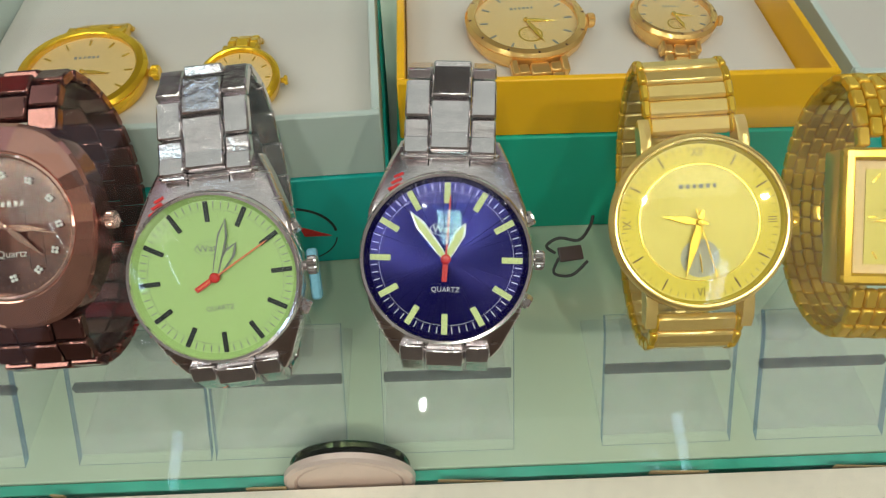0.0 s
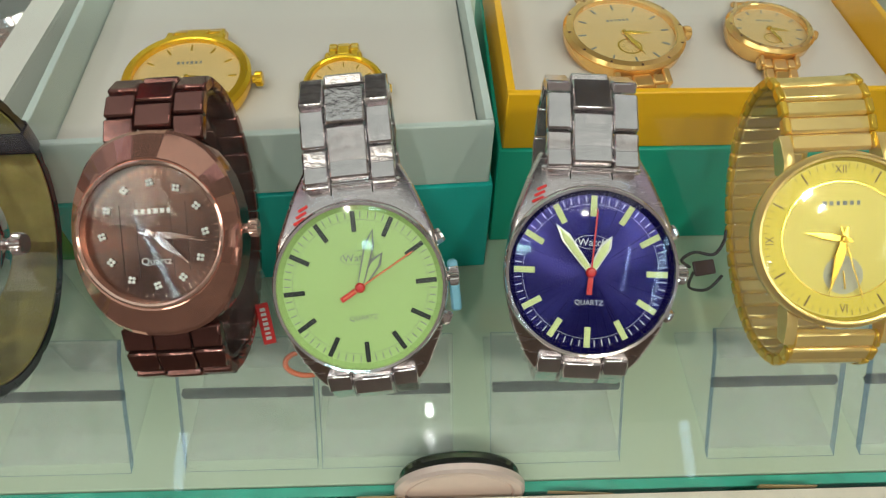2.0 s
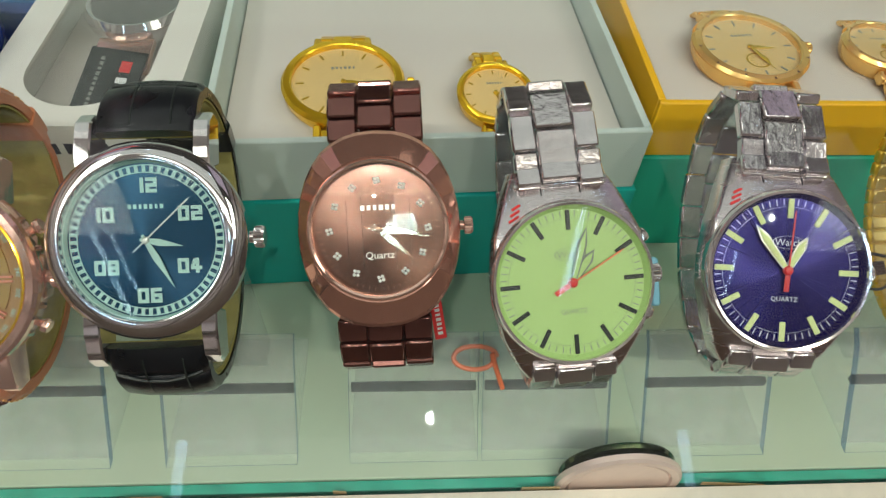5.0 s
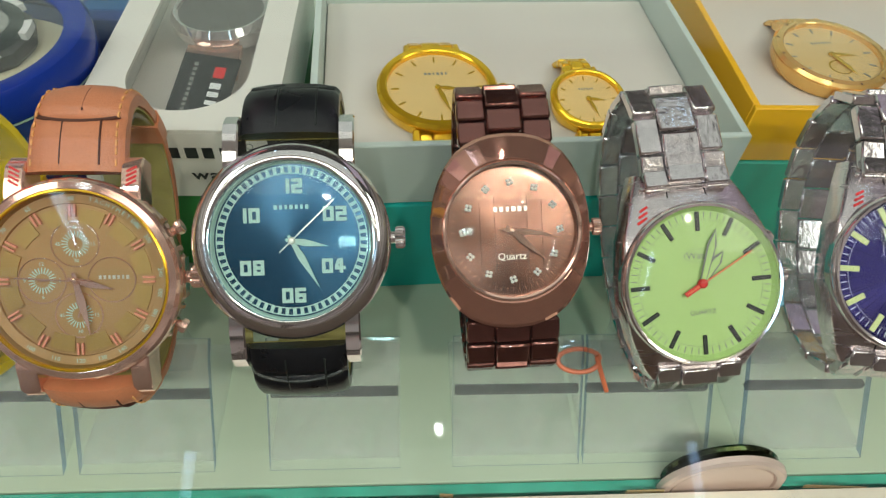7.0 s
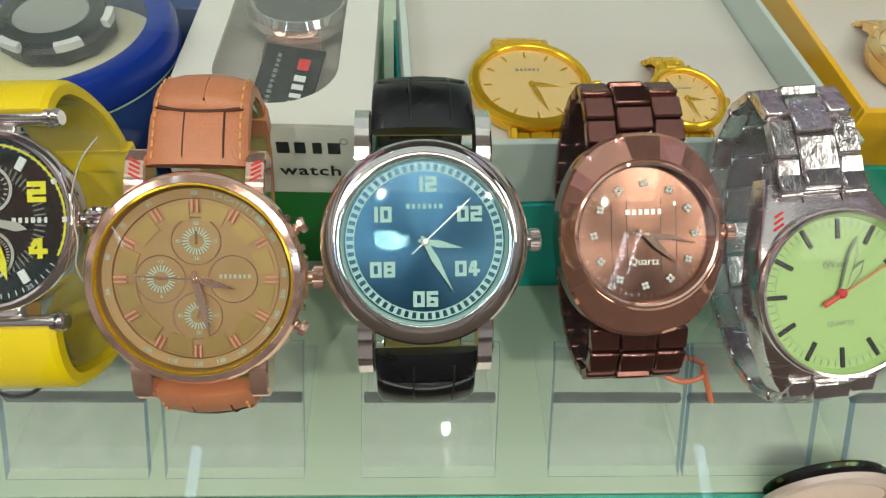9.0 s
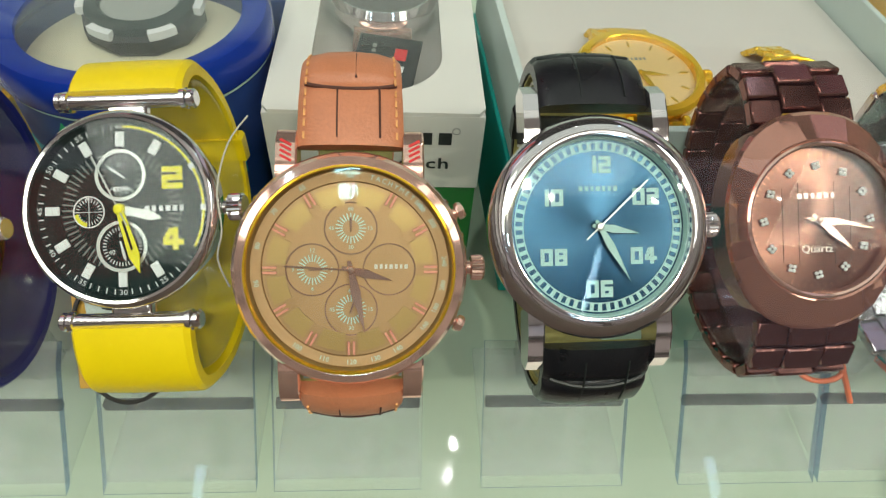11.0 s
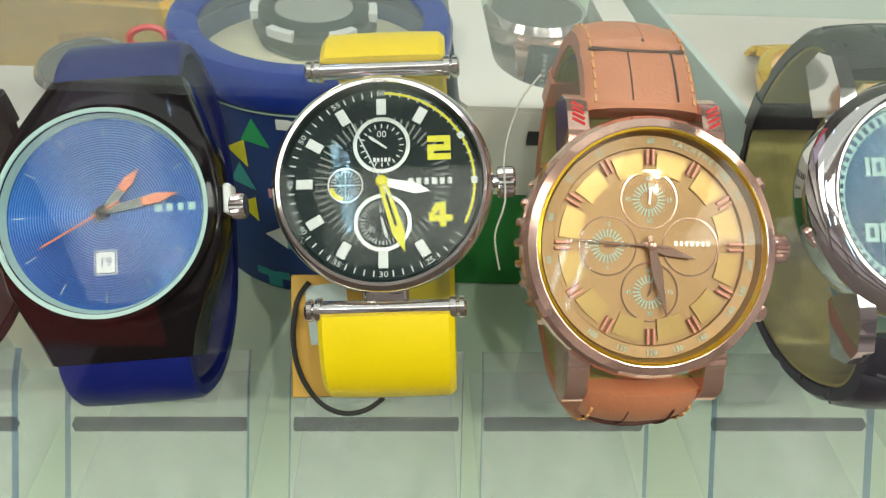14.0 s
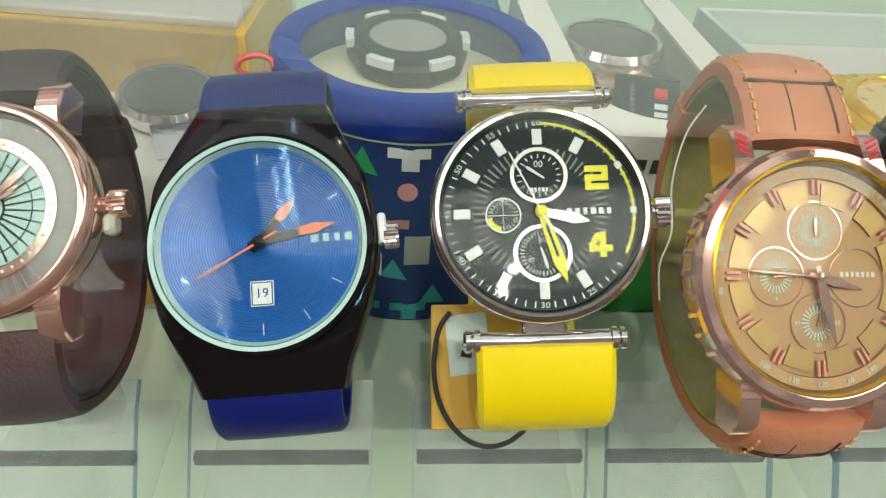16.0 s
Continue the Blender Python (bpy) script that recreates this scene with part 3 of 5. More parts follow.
def dial_and_glass(root, rd, mat, dome=0.9, rim=2.5, rehaut=None):
    d = part("dial", lathe([(0, 0), (rd + 0.5, 0), (rd + 0.5, -0.5), (0, -0.5)], 96, False), mat, root)
    if rehaut:
        part("rehaut", lathe([(rd - 0.5, 0.03), (rd + 0.3, 1.5), (rd + 0.5, 1.5), (rd + 0.5, 0.03)], 96), rehaut, root)
    g = part("crystal", lathe([(0, rim + dome), (rd * 0.4, rim + dome * 0.86), (rd * 0.75, rim + dome * 0.48), (rd + 0.1, rim), (rd + 0.1, rim - 0.5), (0, rim - 0.5)], 72, False), GLASS, root, "clear glass crystal")
    g.visible_shadow = False
    return d


def crown(root, x, y=0, r=3.0, l=3.8, mat=None, angle=0, z=-3.5, name="crown", stem=None, teeth=20):
    prof = [(0, 0), (r * 0.55, 0), (r * 0.55, 1.0), (r * 0.95, 1.2), (r, 1.7), (r, l - 0.5), (r * 0.85, l), (0, l)]
    bm = lathe(prof, teeth * 2, False)
    for v in bm.verts:
        a = math.atan2(v.co.y, v.co.x)
        if v.co.xy.length > r * 0.9 and int(round(a / (math.pi / teeth))) % 2:
            v.co.x *= 0.9
            v.co.y *= 0.9
    m = mm(0, 0, z, 0, 0, angle) @ mm(x, y, 0, 0, 90, 0)
    part(name, bm, mat, root, "", m, sharp=20)


def lugs(root, R, half, yl, mat, w=4.0, drop=-7.5, top=1.0):
    for sx in (-1, 1):
        for sy in (-1, 1):
            x0 = sx * half
            p = [(R * 0.72, top - 0.5), (R * 0.95, top), (yl - 1.5, top - 1.6), (yl + 0.8, drop * 0.55), (yl - 0.4, drop - 0.8), (R * 0.8, drop)]
            bm = prism(p, -w / 2, w / 2, 0.4)
            m = Matrix(((0, 0, 1, 0), (1, 0, 0, 0), (0, 1, 0, 0), (0, 0, 0, 1)))
            bm.transform(m)
            if sy < 0:
                bm.transform(Matrix.Diagonal((1, -1, 1, 1)))
            part("lug", bm, mat, root, "", mm(x0, 0, 0))


def index_bars(root, r0, r1, w, mat, n=12, skip=(), z=0.0, h=0.35, name="hour_marker"):
    me = mesh_of(name, block(w, r1 - r0, h, 0.08, 0, (r0 + r1) / 2, h / 2), mat)
    for i in range(n):
        if i not in skip:
            link(name, me, None, root, "", mm(0, 0, z, 0, 0, -360 / n * i))


def cap(root, mat, r=1.0, z=1.0):
    part("hand_hub", lathe([(0, 0.6), (r * 0.7, 0.5), (r, 0.1), (r, -0.6), (0, -0.6)], 20, False), mat, root, "", mm(0, 0, z))


STAND_W = 42.0


def stand(x, wroot, path, width, yaw=0.0):
    """A bent clear acrylic stand with the holder ring that fills the watch's band."""
    root = tagged(new("watch_stand"), "clear acrylic watch stand with a sloping front and ring holder", "watch stand", "clear stands in a row")
    root.matrix_basis = pose(x, 0.0735, 0.0, 0, 0, yaw)
    h = STAND_W / 2
    obs = [part("base_plate", sheet([(3.5, 0.4), (20, 0.4), (46, 0.4)], -h + 0.4, h - 0.4, 2.4), SHEET, root),
           part("front_plate", sheet([(0, 0.2), (9, 11), (18.2, 22.2), (24, 29), (29.5, 33)], -h, h, -2.6), SHEET, root),
           part("lip", block(STAND_W - 1.4, 2.6, 3.0, 0.3, 0, 18.6, 17.8), SHEET_LIP, root)]
    obs[0].data.materials.append(SHEET)
    obs[1].data.materials.append(SHEET_EDGE)
    inner = [(y * 0.93 + 0.2, (z + 20) * 0.9 - 20.5) for y, z in resample(path, 60, 0.05, 0.95)]
    rel = root.matrix_basis.inverted() @ wroot.matrix_basis
    obs.append(part("holder_ring", sweep(inner, lambda u: width, lambda u: 1.8, 0.0), RING, root, "", rel))
    low = rel @ Vector((0, 0, -0.043))
    obs.append(part("post", block(14, 10, max(6, low.z * 1000 - 2), 0.3, 0, min(40, low.y * 1000), max(6, low.z * 1000 - 2) / 2 + 2.6), SHEET, root))
    for o in obs:
        o.visible_shadow = False
    return root


def leather(root, path, w0, mat, lining, t=3.4, w_end=None, seams=True, stitch=None, name="strap", dome=0.2):
    w_end = w_end or w0 * 0.86
    part("strap_keeper", sweep(resample(path, 5, 0.25, 0.30), lambda u: w_end + 3.0, lambda u: t + 1.9, 0.1, lift=-1.6), mat, root)
    for nm, u0, u1, a, b in (("strap", 0.0, 0.56, w0, w_end), ("strap", 0.50, 1.0, w_end, w0)):
        run = resample(path, 110, u0, u1)
        first = u0 == 0.0
        gr = [0.16, 0.38, 0.6] if first else [0.5, 0.72, 0.9]
        tk = (lambda u: t * (1 - 0.35 * u)) if first else (lambda u: t * (0.65 + 0.35 * u))
        wd = lambda u, a=a, b=b: a + (b - a) * u
        st = part("strap", sweep(run, wd, tk, dome, grooves=gr if seams else (), gdepth=0.9), mat, root)
        part("strap_lining", sweep(run, lambda u, wd=wd: wd(u) - 0.8, lambda u: 0.8, 0.0, lift=-0.85), lining, st, "olive leather lining")
        if seams:
            bm = None
            for g in gr:
                i = int(g * 110)
                (y, z), (y2, z2) = run[i - 1], run[i + 1]
                l = math.hypot(y2 - y, z2 - z)
                n, tg = Vector((0, -(z2 - z) / l, (y2 - y) / l)), Vector((0, (y2 - y) / l, (z2 - z) / l))
                w = wd(g) / 2 - 1.3
                base = Vector((0, run[i][0], run[i][1])) + n * (tk(g) - 0.35)
                hgt = lambda q: dome * tk(g) * ((1.3 - 0.6 * abs(q)) if abs(q) < 0.5 else (1 - abs(q)) * 2)
                pts = [base + Vector((w * q, 0, 0)) + tg * (-2.0 * (1 - q * q) + 0.8) + n * hgt(q) for q in (-1, -0.7, -0.4, 0, 0.4, 0.7, 1)]
                c = tube(pts, 0.5, 6)
                bm = merge(bm, c) if bm else c
            for i0, i1, q in ((2, 17, -0.25), (2, 17, 0.55), (19, 40, 0.1)):
                if not first:
                    i0, i1 = 109 - i0, 109 - i1
                pts = []
                for i in range(min(i0, i1), max(i0, i1), 2):
                    (y, z), (y2, z2) = run[i - 1], run[i + 1]
                    l = math.hypot(y2 - y, z2 - z)
                    n = Vector((0, -(z2 - z) / l, (y2 - y) / l))
                    pts.append(Vector((q * wd(i / 110) / 2, run[i][0], run[i][1])) + n * (tk(i / 110) * (1 + dome) + 0.05))
                bm = merge(bm, tube(pts, 0.24, 6))
            part("strap_seam", bm, SEAM if mat is LEATHER_TAN else BLACK_IN, st)
        if stitch:
            bm = bmesh.new()
            for i in range(3, 108, 3):
                (y, z), (y2, z2) = run[i - 1], run[i + 1]
                l = math.hypot(y2 - y, z2 - z)
                n = Vector((0, -(z2 - z) / l, (y2 - y) / l))
                for sx in (-1, 1):
                    p = Vector((sx * (wd(i / 110) / 2 - 1.5), run[i][0], run[i][1])) + n * (tk(i / 110) * 1.06)
                    bmesh.ops.create_cube(bm, size=1, matrix=Matrix.Translation(p) @ Matrix.Rotation(math.atan2(z2 - z, y2 - y), 4, "X") @ Matrix.Diagonal((0.45, 1.5, 0.5, 1)))
            part("stitching", bm, stitch, st)


# the sport pair: steel bracelet, broad bars
def sport_watch(centre, X, Y, dial, bar, hands_mat, tick, label, angles, yt, sweep_mat, bar_w):
    w = watch(label, centre, X, Y)
    R, rd = 21.4, 19.8
    run = ((29.5, 12.6), (24, 15.2), (12, 19.5), (3, 20.6), (-5, 20.6), (-14, 18.6), (-23, 14.6), (-26, 12.4))
    rows = []
    for i in range(38):
        y = 29.5 - 1.5 * i
        drop = 0.2 * max(0.0, abs(y) - 11) ** 1.28
        rows.append((y, outline(run, y), -0.5 - drop, -8 - 0.8 * drop))
    body = shell(rows)
    part("case", body, STEEL_BRUSHED, w, sharp=35)
    for sy, y0 in ((1, 25.4), (-1, -23.6)):
        tilt = -23.3 * sy
        zz = -0.1 - 0.2 * (abs(y0) - 11) ** 1.28
        part("shoulder_ridge", block(25.0 if sy > 0 else 22.0, 1.5, 1.2, 0.5, 0, 0, 0.2), CHROME, w, "", mm(0, y0, zz, tilt))
        for x in (-5.2, 5.2):
            part("shoulder_groove", block(0.35, 7.5, 0.5, 0, 0, 0, 0.05), BLACKM, w, "", mm(x, y0 - 0.6 * sy, zz + 0.2, tilt))
    marks = []
    for i in range(3):
        y = 17.4 + 1.5 * i
        marks.append(turned(block(3.2 - 0.3 * i, 0.6, 0.12), Matrix.Translation((-13.4 + 0.5 * i, y, -0.15 - 0.2 * (y - 11) ** 1.28)) @ Matrix.Rotation(-0.42, 4, "X") @ Matrix.Rotation(0.5, 4, "Z")))
    part("film_mark", merge(*marks), RED, w, "red print on the protective film")
    for sy, yy in ((1, 27.6), (-1, -24.0)):
        for x in (-8.3, 8.3, 0):
            part("end_link", block(9.8 if x == 0 else 6.4, 5.0, 3.0, 0.5), STEEL_WRAP, w, "", mm(x, yy + (1.2 * sy if x == 0 else 0), -5.2, -22 * sy))
    round_case(w, R, rd, STEEL, -7.5, 2.4, flare=0.8)
    d = dial_and_glass(w, rd, dial, 0.7, 2.4)
    part("rehaut", lathe([(rd - 0.9, 0.02), (rd + 0.3, 1.5), (rd + 0.5, 1.5), (rd + 0.5, 0.02)], 96), dial, d)
    index_bars(d, 13.6, 18.7, bar_w, bar)
    part("minute_track", merge(ticks(17.0, 18.6, 60, 0.24, 5), ring(16.5, 16.58, 0.05)), tick, d, "", mm(0, 0, 0.05))
    logo = ring(3.9, 4.1, 0.05, 48)
    bmesh.ops.scale(logo, vec=(1.0, 0.42, 1), verts=logo.verts)
    part("logo_oval", logo, tick, d, "", mm(0, 7.3, 0.08))
    lettering("dial_text", "Watch", 2.6, tick, d, mm(0.1, 7.2, 0.08))
    lettering("dial_text", "QUARTZ", 1.75, tick, d, mm(0, -7.6, 0.06))
    h, m, s = angles
    for nm, a, l, wd, z in (("hour_hand_edge", h, 10.2, 2.1, 0.45), ("minute_hand_edge", m, 14.7, 1.9, 0.75)):
        hand(w, nm, a, l, 0, wd, SILVER_IN if hands_mat is LUME else GREY_IN, z)
    hand(w, "hour_hand", h, 9.4, 0, 1.35, hands_mat, 0.65)
    hand(w, "minute_hand", m, 13.8, 0, 1.2, hands_mat, 0.95)
    hand(w, "second_hand", s, 15.8, 5.0, 0.42, sweep_mat, 1.2, "baton")
    part("second_tail", block(1.3, 4.2, 0.2, 0, 0, -3.4, 0), RED, w, "red counterweight", mm(0, 0, 1.25, 0, 0, -s))
    cap(w, RED, 1.25, 1.2)
    crown(w, 20.8, 0, 2.5, 3.5, STEEL)
    for a in (27, -27):
        crown(w, 20.2, 0, 1.9, 3.6, STEEL, a, -3.5, "pusher", None, 7)
    path = loop(24.0, 22.5, -6.2, yt, 28.5, 18, 47)
    bracelet(w, path, ((-8.35, 6.3, 0, 0), (8.35, 6.3, 0, 0), (0, 10.0, 0.5, 0.35)), 10.6, 3.0, STEEL_WRAP)
    return w, path


def word_name(w, n, width, h, y, mat, z=0.06, x=0):
    part("name_bars", word_bars(n, width, h * 0.72, 0.34), mat, w, "", mm(x, y, z))
    return w


def gold_watch(centre, X, Y):
    w = watch("gold-plated dress watch with roman numerals on an expanding band", centre, X, Y)
    round_case(w, 21.9, 19.8, GOLD_PALE, -6.5, 2.2, GOLD_PALE)
    part("bezel_bead", lathe([(20.5, 2.1), (20.8, 2.5), (21.1, 2.2), (20.8, 1.8)], 96), GOLD_PALE, w)
    d = dial_and_glass(w, 19.8, D_GOLD, 0.3, 2.2, D_GOLD_RIM)
    part("chapter_ring", ring(14.4, 19.0, 0.05), D_GOLD_RIM, d, "bright yellow gold ring", mm(0, 0, 0.02))
    part("dial_ring", ring(14.2, 14.5, 0.1), GOLD, d, "", mm(0, 0, 0.03))
    part("minute_track", ticks(17.6, 18.8, 60, 0.16, 5), LEAFINK, d, "", mm(0, 0, 0.12))
    index_bars(d, 15.8, 18.8, 0.42, LEAFINK, 12, (0, 3, 6, 9), 0.02, 0.2)
    for body, a in (("XII", 0), ("III", 90), ("VI", 180), ("IX", 270)):
        q = radians(a)
        lettering("roman_numeral", body, 3.0, LEAFINK, d, mm(17.2 * math.sin(q), 17.2 * math.cos(q), 0.14, 0, 0, {0: 0, 90: -90, 180: 0, 270: 90}[a]), wide=0.8)
    word_name(d, 6, 9.6, 1.5, 8.9, GREY_IN)
    part("seconds_dial", lathe([(0, 0.03), (4.7, 0.03), (4.7, 0.0), (0, 0)], 48, False), D_PALE, d, "", mm(0, -8.8, 0.04))
    for body, x, y in (("60", 0, -5.6), ("15", 3.2, -8.8), ("30", 0, -12.0), ("45", -3.2, -8.8)):
        lettering("dial_text", body, 1.3, GREY_IN, d, mm(x, y, 0.1))
    hand(w, "seconds_hand", 170, 3.6, 1, 0.3, GOLD, 0.3, "baton").matrix_basis = mm(0, -8.8, 0.3, 0, 0, -175)
    hand(w, "hour_hand", 281, 9.3, 2.2, 1.25, GOLD, 0.7, "leaf")
    hand(w, "minute_hand", 196, 14.2, 3, 1.5, GOLD, 1.0, "leaf")
    hand(w, "second_hand", 165, 15.2, 3.5, 0.3, GOLD, 1.2, "baton")
    cap(w, GOLD, 0.9, 1.1)
    crown(w, 21.8, 0, 2.0, 2.8, GOLD)
    lugs(w, 21.0, 11.7, 25.6, GOLD_PALE, 2.8, -6, -0.6)
    path = loop(22.2, 23.0, -5.0, 42, 32, 16, 46)
    bracelet(w, path, ((0, 20, 0, 0),), 4.6, 2.6, GOLD_PALE, "link", 0.75)
    bracelet(w, path, ((-10.4, 1.9, 0, 0.2), (10.4, 1.9, 0, 0.2)), 4.6, 2.8, GOLD, "edge_link", 0.5)
    part("band_wrap", sweep([(y * 0.985, (z + 20) * 0.985 - 20.4) for y, z in resample(path, 60, 0.3, 0.96)], lambda u: 21.0, lambda u: 0.5, 0), GOLD, w)
    return w, path


def square_watch(centre, X, Y):
    w = watch("gold square-faced dress watch with a basket-weave metal band", centre, X, Y)
    part("case", block(33, 34, 8, 1.2, 0, 0, -3.6, 2), GOLD_PALE, w)
    part("bezel", merge(block(33, 3, 3.2, 0.7, 0, 15.4, 1.0), block(33, 3, 3.2, 0.7, 0, -15.4, 1.0), block(3, 30.5, 3.0, 0.7, -15, 0, 1.0), block(3, 30.5, 3.0, 0.7, 15, 0, 1.0)), GOLD, w)
    part("dial", block(27.6, 28.4, 0.6, 0, 0, 0, 0.2), D_CHAMP, w)
    part("inner_dial", block(21, 23.5, 0.2, 0.05, 0.0, 0, 0.62), D_GOLD, w)
    part("hour_markers", strokes([(-8.8, 8.5, -7.2, 10.5), (-8.6, -8.4, -7.3, -10.4), (8.8, 8.5, 7.2, 10.5), (8.6, -8.4, 7.3, -10.4), (-9.6, 0, -7.6, 0), (7.6, 0, 9.6, 0), (0, 8.5, 0, 11), (0, -8.5, 0, -11)], 0.5), GOLD, w, "", mm(0, 0, 0.76))
    word_name(w, 6, 8.5, 1.4, 4.4, GREY_IN, 0.78)
    hand(w, "hour_hand", 285, 7, 1.5, 0.9, GOLD, 1.0, "leaf")
    hand(w, "minute_hand", 262, 9.5, 1.5, 0.8, GOLD, 1.2, "leaf")
    g = part("crystal", block(27.8, 28.6, 1.0, 0.2, 0, 0, 2.1), GLASS, w, "clear glass crystal")
    g.visible_shadow = False
    crown(w, 16.4, 0, 2, 2.6, GOLD)
    path = loop(17.5, 18, -3, 37, 31, 15, 46)
    cols = []
    for i in range(7):
        cols.append((-9.6 + 3.2 * i, 3.0, 0.5 * (i % 2), 0.1 * (i % 2)))
    bracelet(w, path, cols, 5.2, 2.4, GOLD, "link", 0.5)
    return w, path


def brown_watch(centre, X, Y):
    w = watch("brown metal watch with a wide copper barrel bezel and crystal markers", centre, X, Y)

    def barrel(s):
        n = 36
        out = []
        for i in range(n):
            a = 2 * math.pi * i / n
            c, q = math.cos(a), math.sin(a)
            x, y = 20.8 * math.copysign(abs(c) ** 0.86, c), 26.0 * math.copysign(abs(q) ** 0.98, q)
            if abs(y) > 20.5:
                y = math.copysign(20.5 + (abs(y) - 20.5) * 0.86, y)
            out.append((x * s, y * s))
        return out
    part("case", prism(barrel(1.0), -8.5, -1.6, 0.3), BROWN, w)
    bm = bmesh.new()
    rings = []
    for r in range(4):
        rows = []
        for i, (x, y) in enumerate(barrel(1.0)):
            a = 2 * math.pi * i / 36
            d = Vector((x, y)).normalized()
            f = (0, 0.12, 0.9, 1.0)[r]
            p = Vector((x, y)).lerp(d * 17.6, f)
            rows.append(bm.verts.new((p.x, p.y, (-1.6, -0.6, 2.7, 2.4)[r])))
        rings.append(rows)
    rings.append([bm.verts.new((v.co.x, v.co.y, 0)) for v in rings[-1]])
    for a, b in zip(rings, rings[1:]):
        for i in range(36):
            bm.faces.new((a[i], a[(i + 1) % 36], b[(i + 1) % 36], b[i]))
    part("bezel", bm, COPPER, w, "faceted copper-coloured bezel", sharp=5)
    part("bezel_ring", lathe([(16.7, 0), (17.7, 0), (17.7, 2.8), (17.2, 3.1), (16.7, 2.8)], 96), ROSE, w)
    d = dial_and_glass(w, 16.6, D_BROWN, 0.6, 2.5)
    part("minute_track", ticks(14.6, 15.6, 60, 0.16, 0), ROSE, d, "", mm(0, 0, 0.04))
    me = mesh_of("crystal_marker", merge(*[turned(block(0.85, 0.85, 0.7, 0.25, x * 0.72, y * 0.72, 0.4), Matrix.Rotation(0.3, 4, "Z")) for x, y in ((-0.65, -0.65), (0.65, -0.65), (-0.65, 0.65), (0.65, 0.65))]), CRYSTALS, False)
    for i in range(12):
        q = radians(30 * i)
        link("crystal_marker", me, None, d, "", mm(12.5 * math.sin(q), 12.5 * math.cos(q), 0.05, 0, 0, -30 * i))
    part("dial_lines", strokes([(x, -11.5 + abs(x) * 0.25, x, 10 - abs(x) * 0.3) for x in (-8, -4.2, 4.2, 8)], 0.12), BLACK_IN, d, "", mm(0, 0, 0.02))
    word_name(d, 6, 9.4, 1.7, 5.6, SILVER_IN)
    lettering("dial_text", "Quartz", 2.6, SILVER_IN, d, mm(0, -6.6, 0.06))
    hand(w, "hour_hand", 97, 10.5, 2, 1.2, ROSE, 0.7, "leaf")
    hand(w, "minute_hand", 132, 11.6, 2, 1.2, ROSE, 1.0, "leaf")
    hand(w, "second_hand", 100, 13, 3.5, 0.3, ROSE, 1.2, "baton")
    cap(w, ROSE, 0.9, 1.1)
    crown(w, 20.8, 0, 2.3, 3.4, ROSE, 0, -4.2)
    path = loop(22.5, 23, -5.5, 37.8, 36.5, 15, 46)
    bracelet(w, path, ((-8.6, 7.6, 0, 0), (8.6, 7.6, 0, 0)), 6.4, 3.0, BROWN)
    bracelet(w, path, ((0, 9.2, 0.5, 0.3),), 6.4, 3.0, BROWN)
    return w, path


def number_watch(centre, X, Y):
    w = watch("large chrome watch with square numerals on a black leather strap", centre, X, Y)
    round_case(w, 23.4, 18.6, CHROME, -8.5, 3.0, CHROME, flare=1.8)
    d = dial_and_glass(w, 18.6, D_CIT, 0.35, 2.8)
    part("chapter_ring", merge(ring(15.9, 16.15), ring(17.6, 17.85)), MINT_IN, d, "", mm(0, 0, 0.05))
    bm = ticks(16.15, 17.6, 60, 0.85)
    part("minute_track", bm, MINT_IN, d, "", mm(0, 0, 0.04))
    # mint colour paints the cyan glow at the crystal's edge
    part("rim_glow_ring", lathe([(18.2, 0.05), (18.6, 1.2), (18.9, 1.2), (18.9, 0)], 96), MINT_IN, w)
    for body, x, y in (("12", 0, 13.0), ("02", 10.2, 6.2), ("04", 9.6, -6.2), ("06", 0, -13.0), ("08", -9.6, -6.2), ("10", -10.2, 6.2)):
        part("dial_numeral", square_digits(body, 1.75, 2.7, 0.85, 0.45), MINT_IN, d, "", mm(x, y, 0.07))
    word_name(d, 7, 8.6, 1.5, 8.0, MINT_IN)
    hand(w, "hour_hand", 100, 8.8, 1.5, 1.15, MINT_IN, 0.7, "leaf")
    hand(w, "minute_hand", 151, 13, 1.5, 1.15, MINT_IN, 1.0, "leaf")
    hand(w, "second_hand", 47, 14.5, 4, 0.3, SILVER_IN, 1.3, "baton")
    cap(w, SILVER_IN, 0.9, 1.1)
    crown(w, 23.2, 0, 2.7, 3.6, STEEL, 0, -3.0)
    lugs(w, 22.5, 13.6, 29.5, CHROME, 3.6, -7.5, 0.8)
    path = loop(24.5, 24.5, -4.5, 35.8, 36.0, 15, 46)
    leather(w, path, 23.4, LEATHER_BLACK, LINING, 3.8)
    return w, path


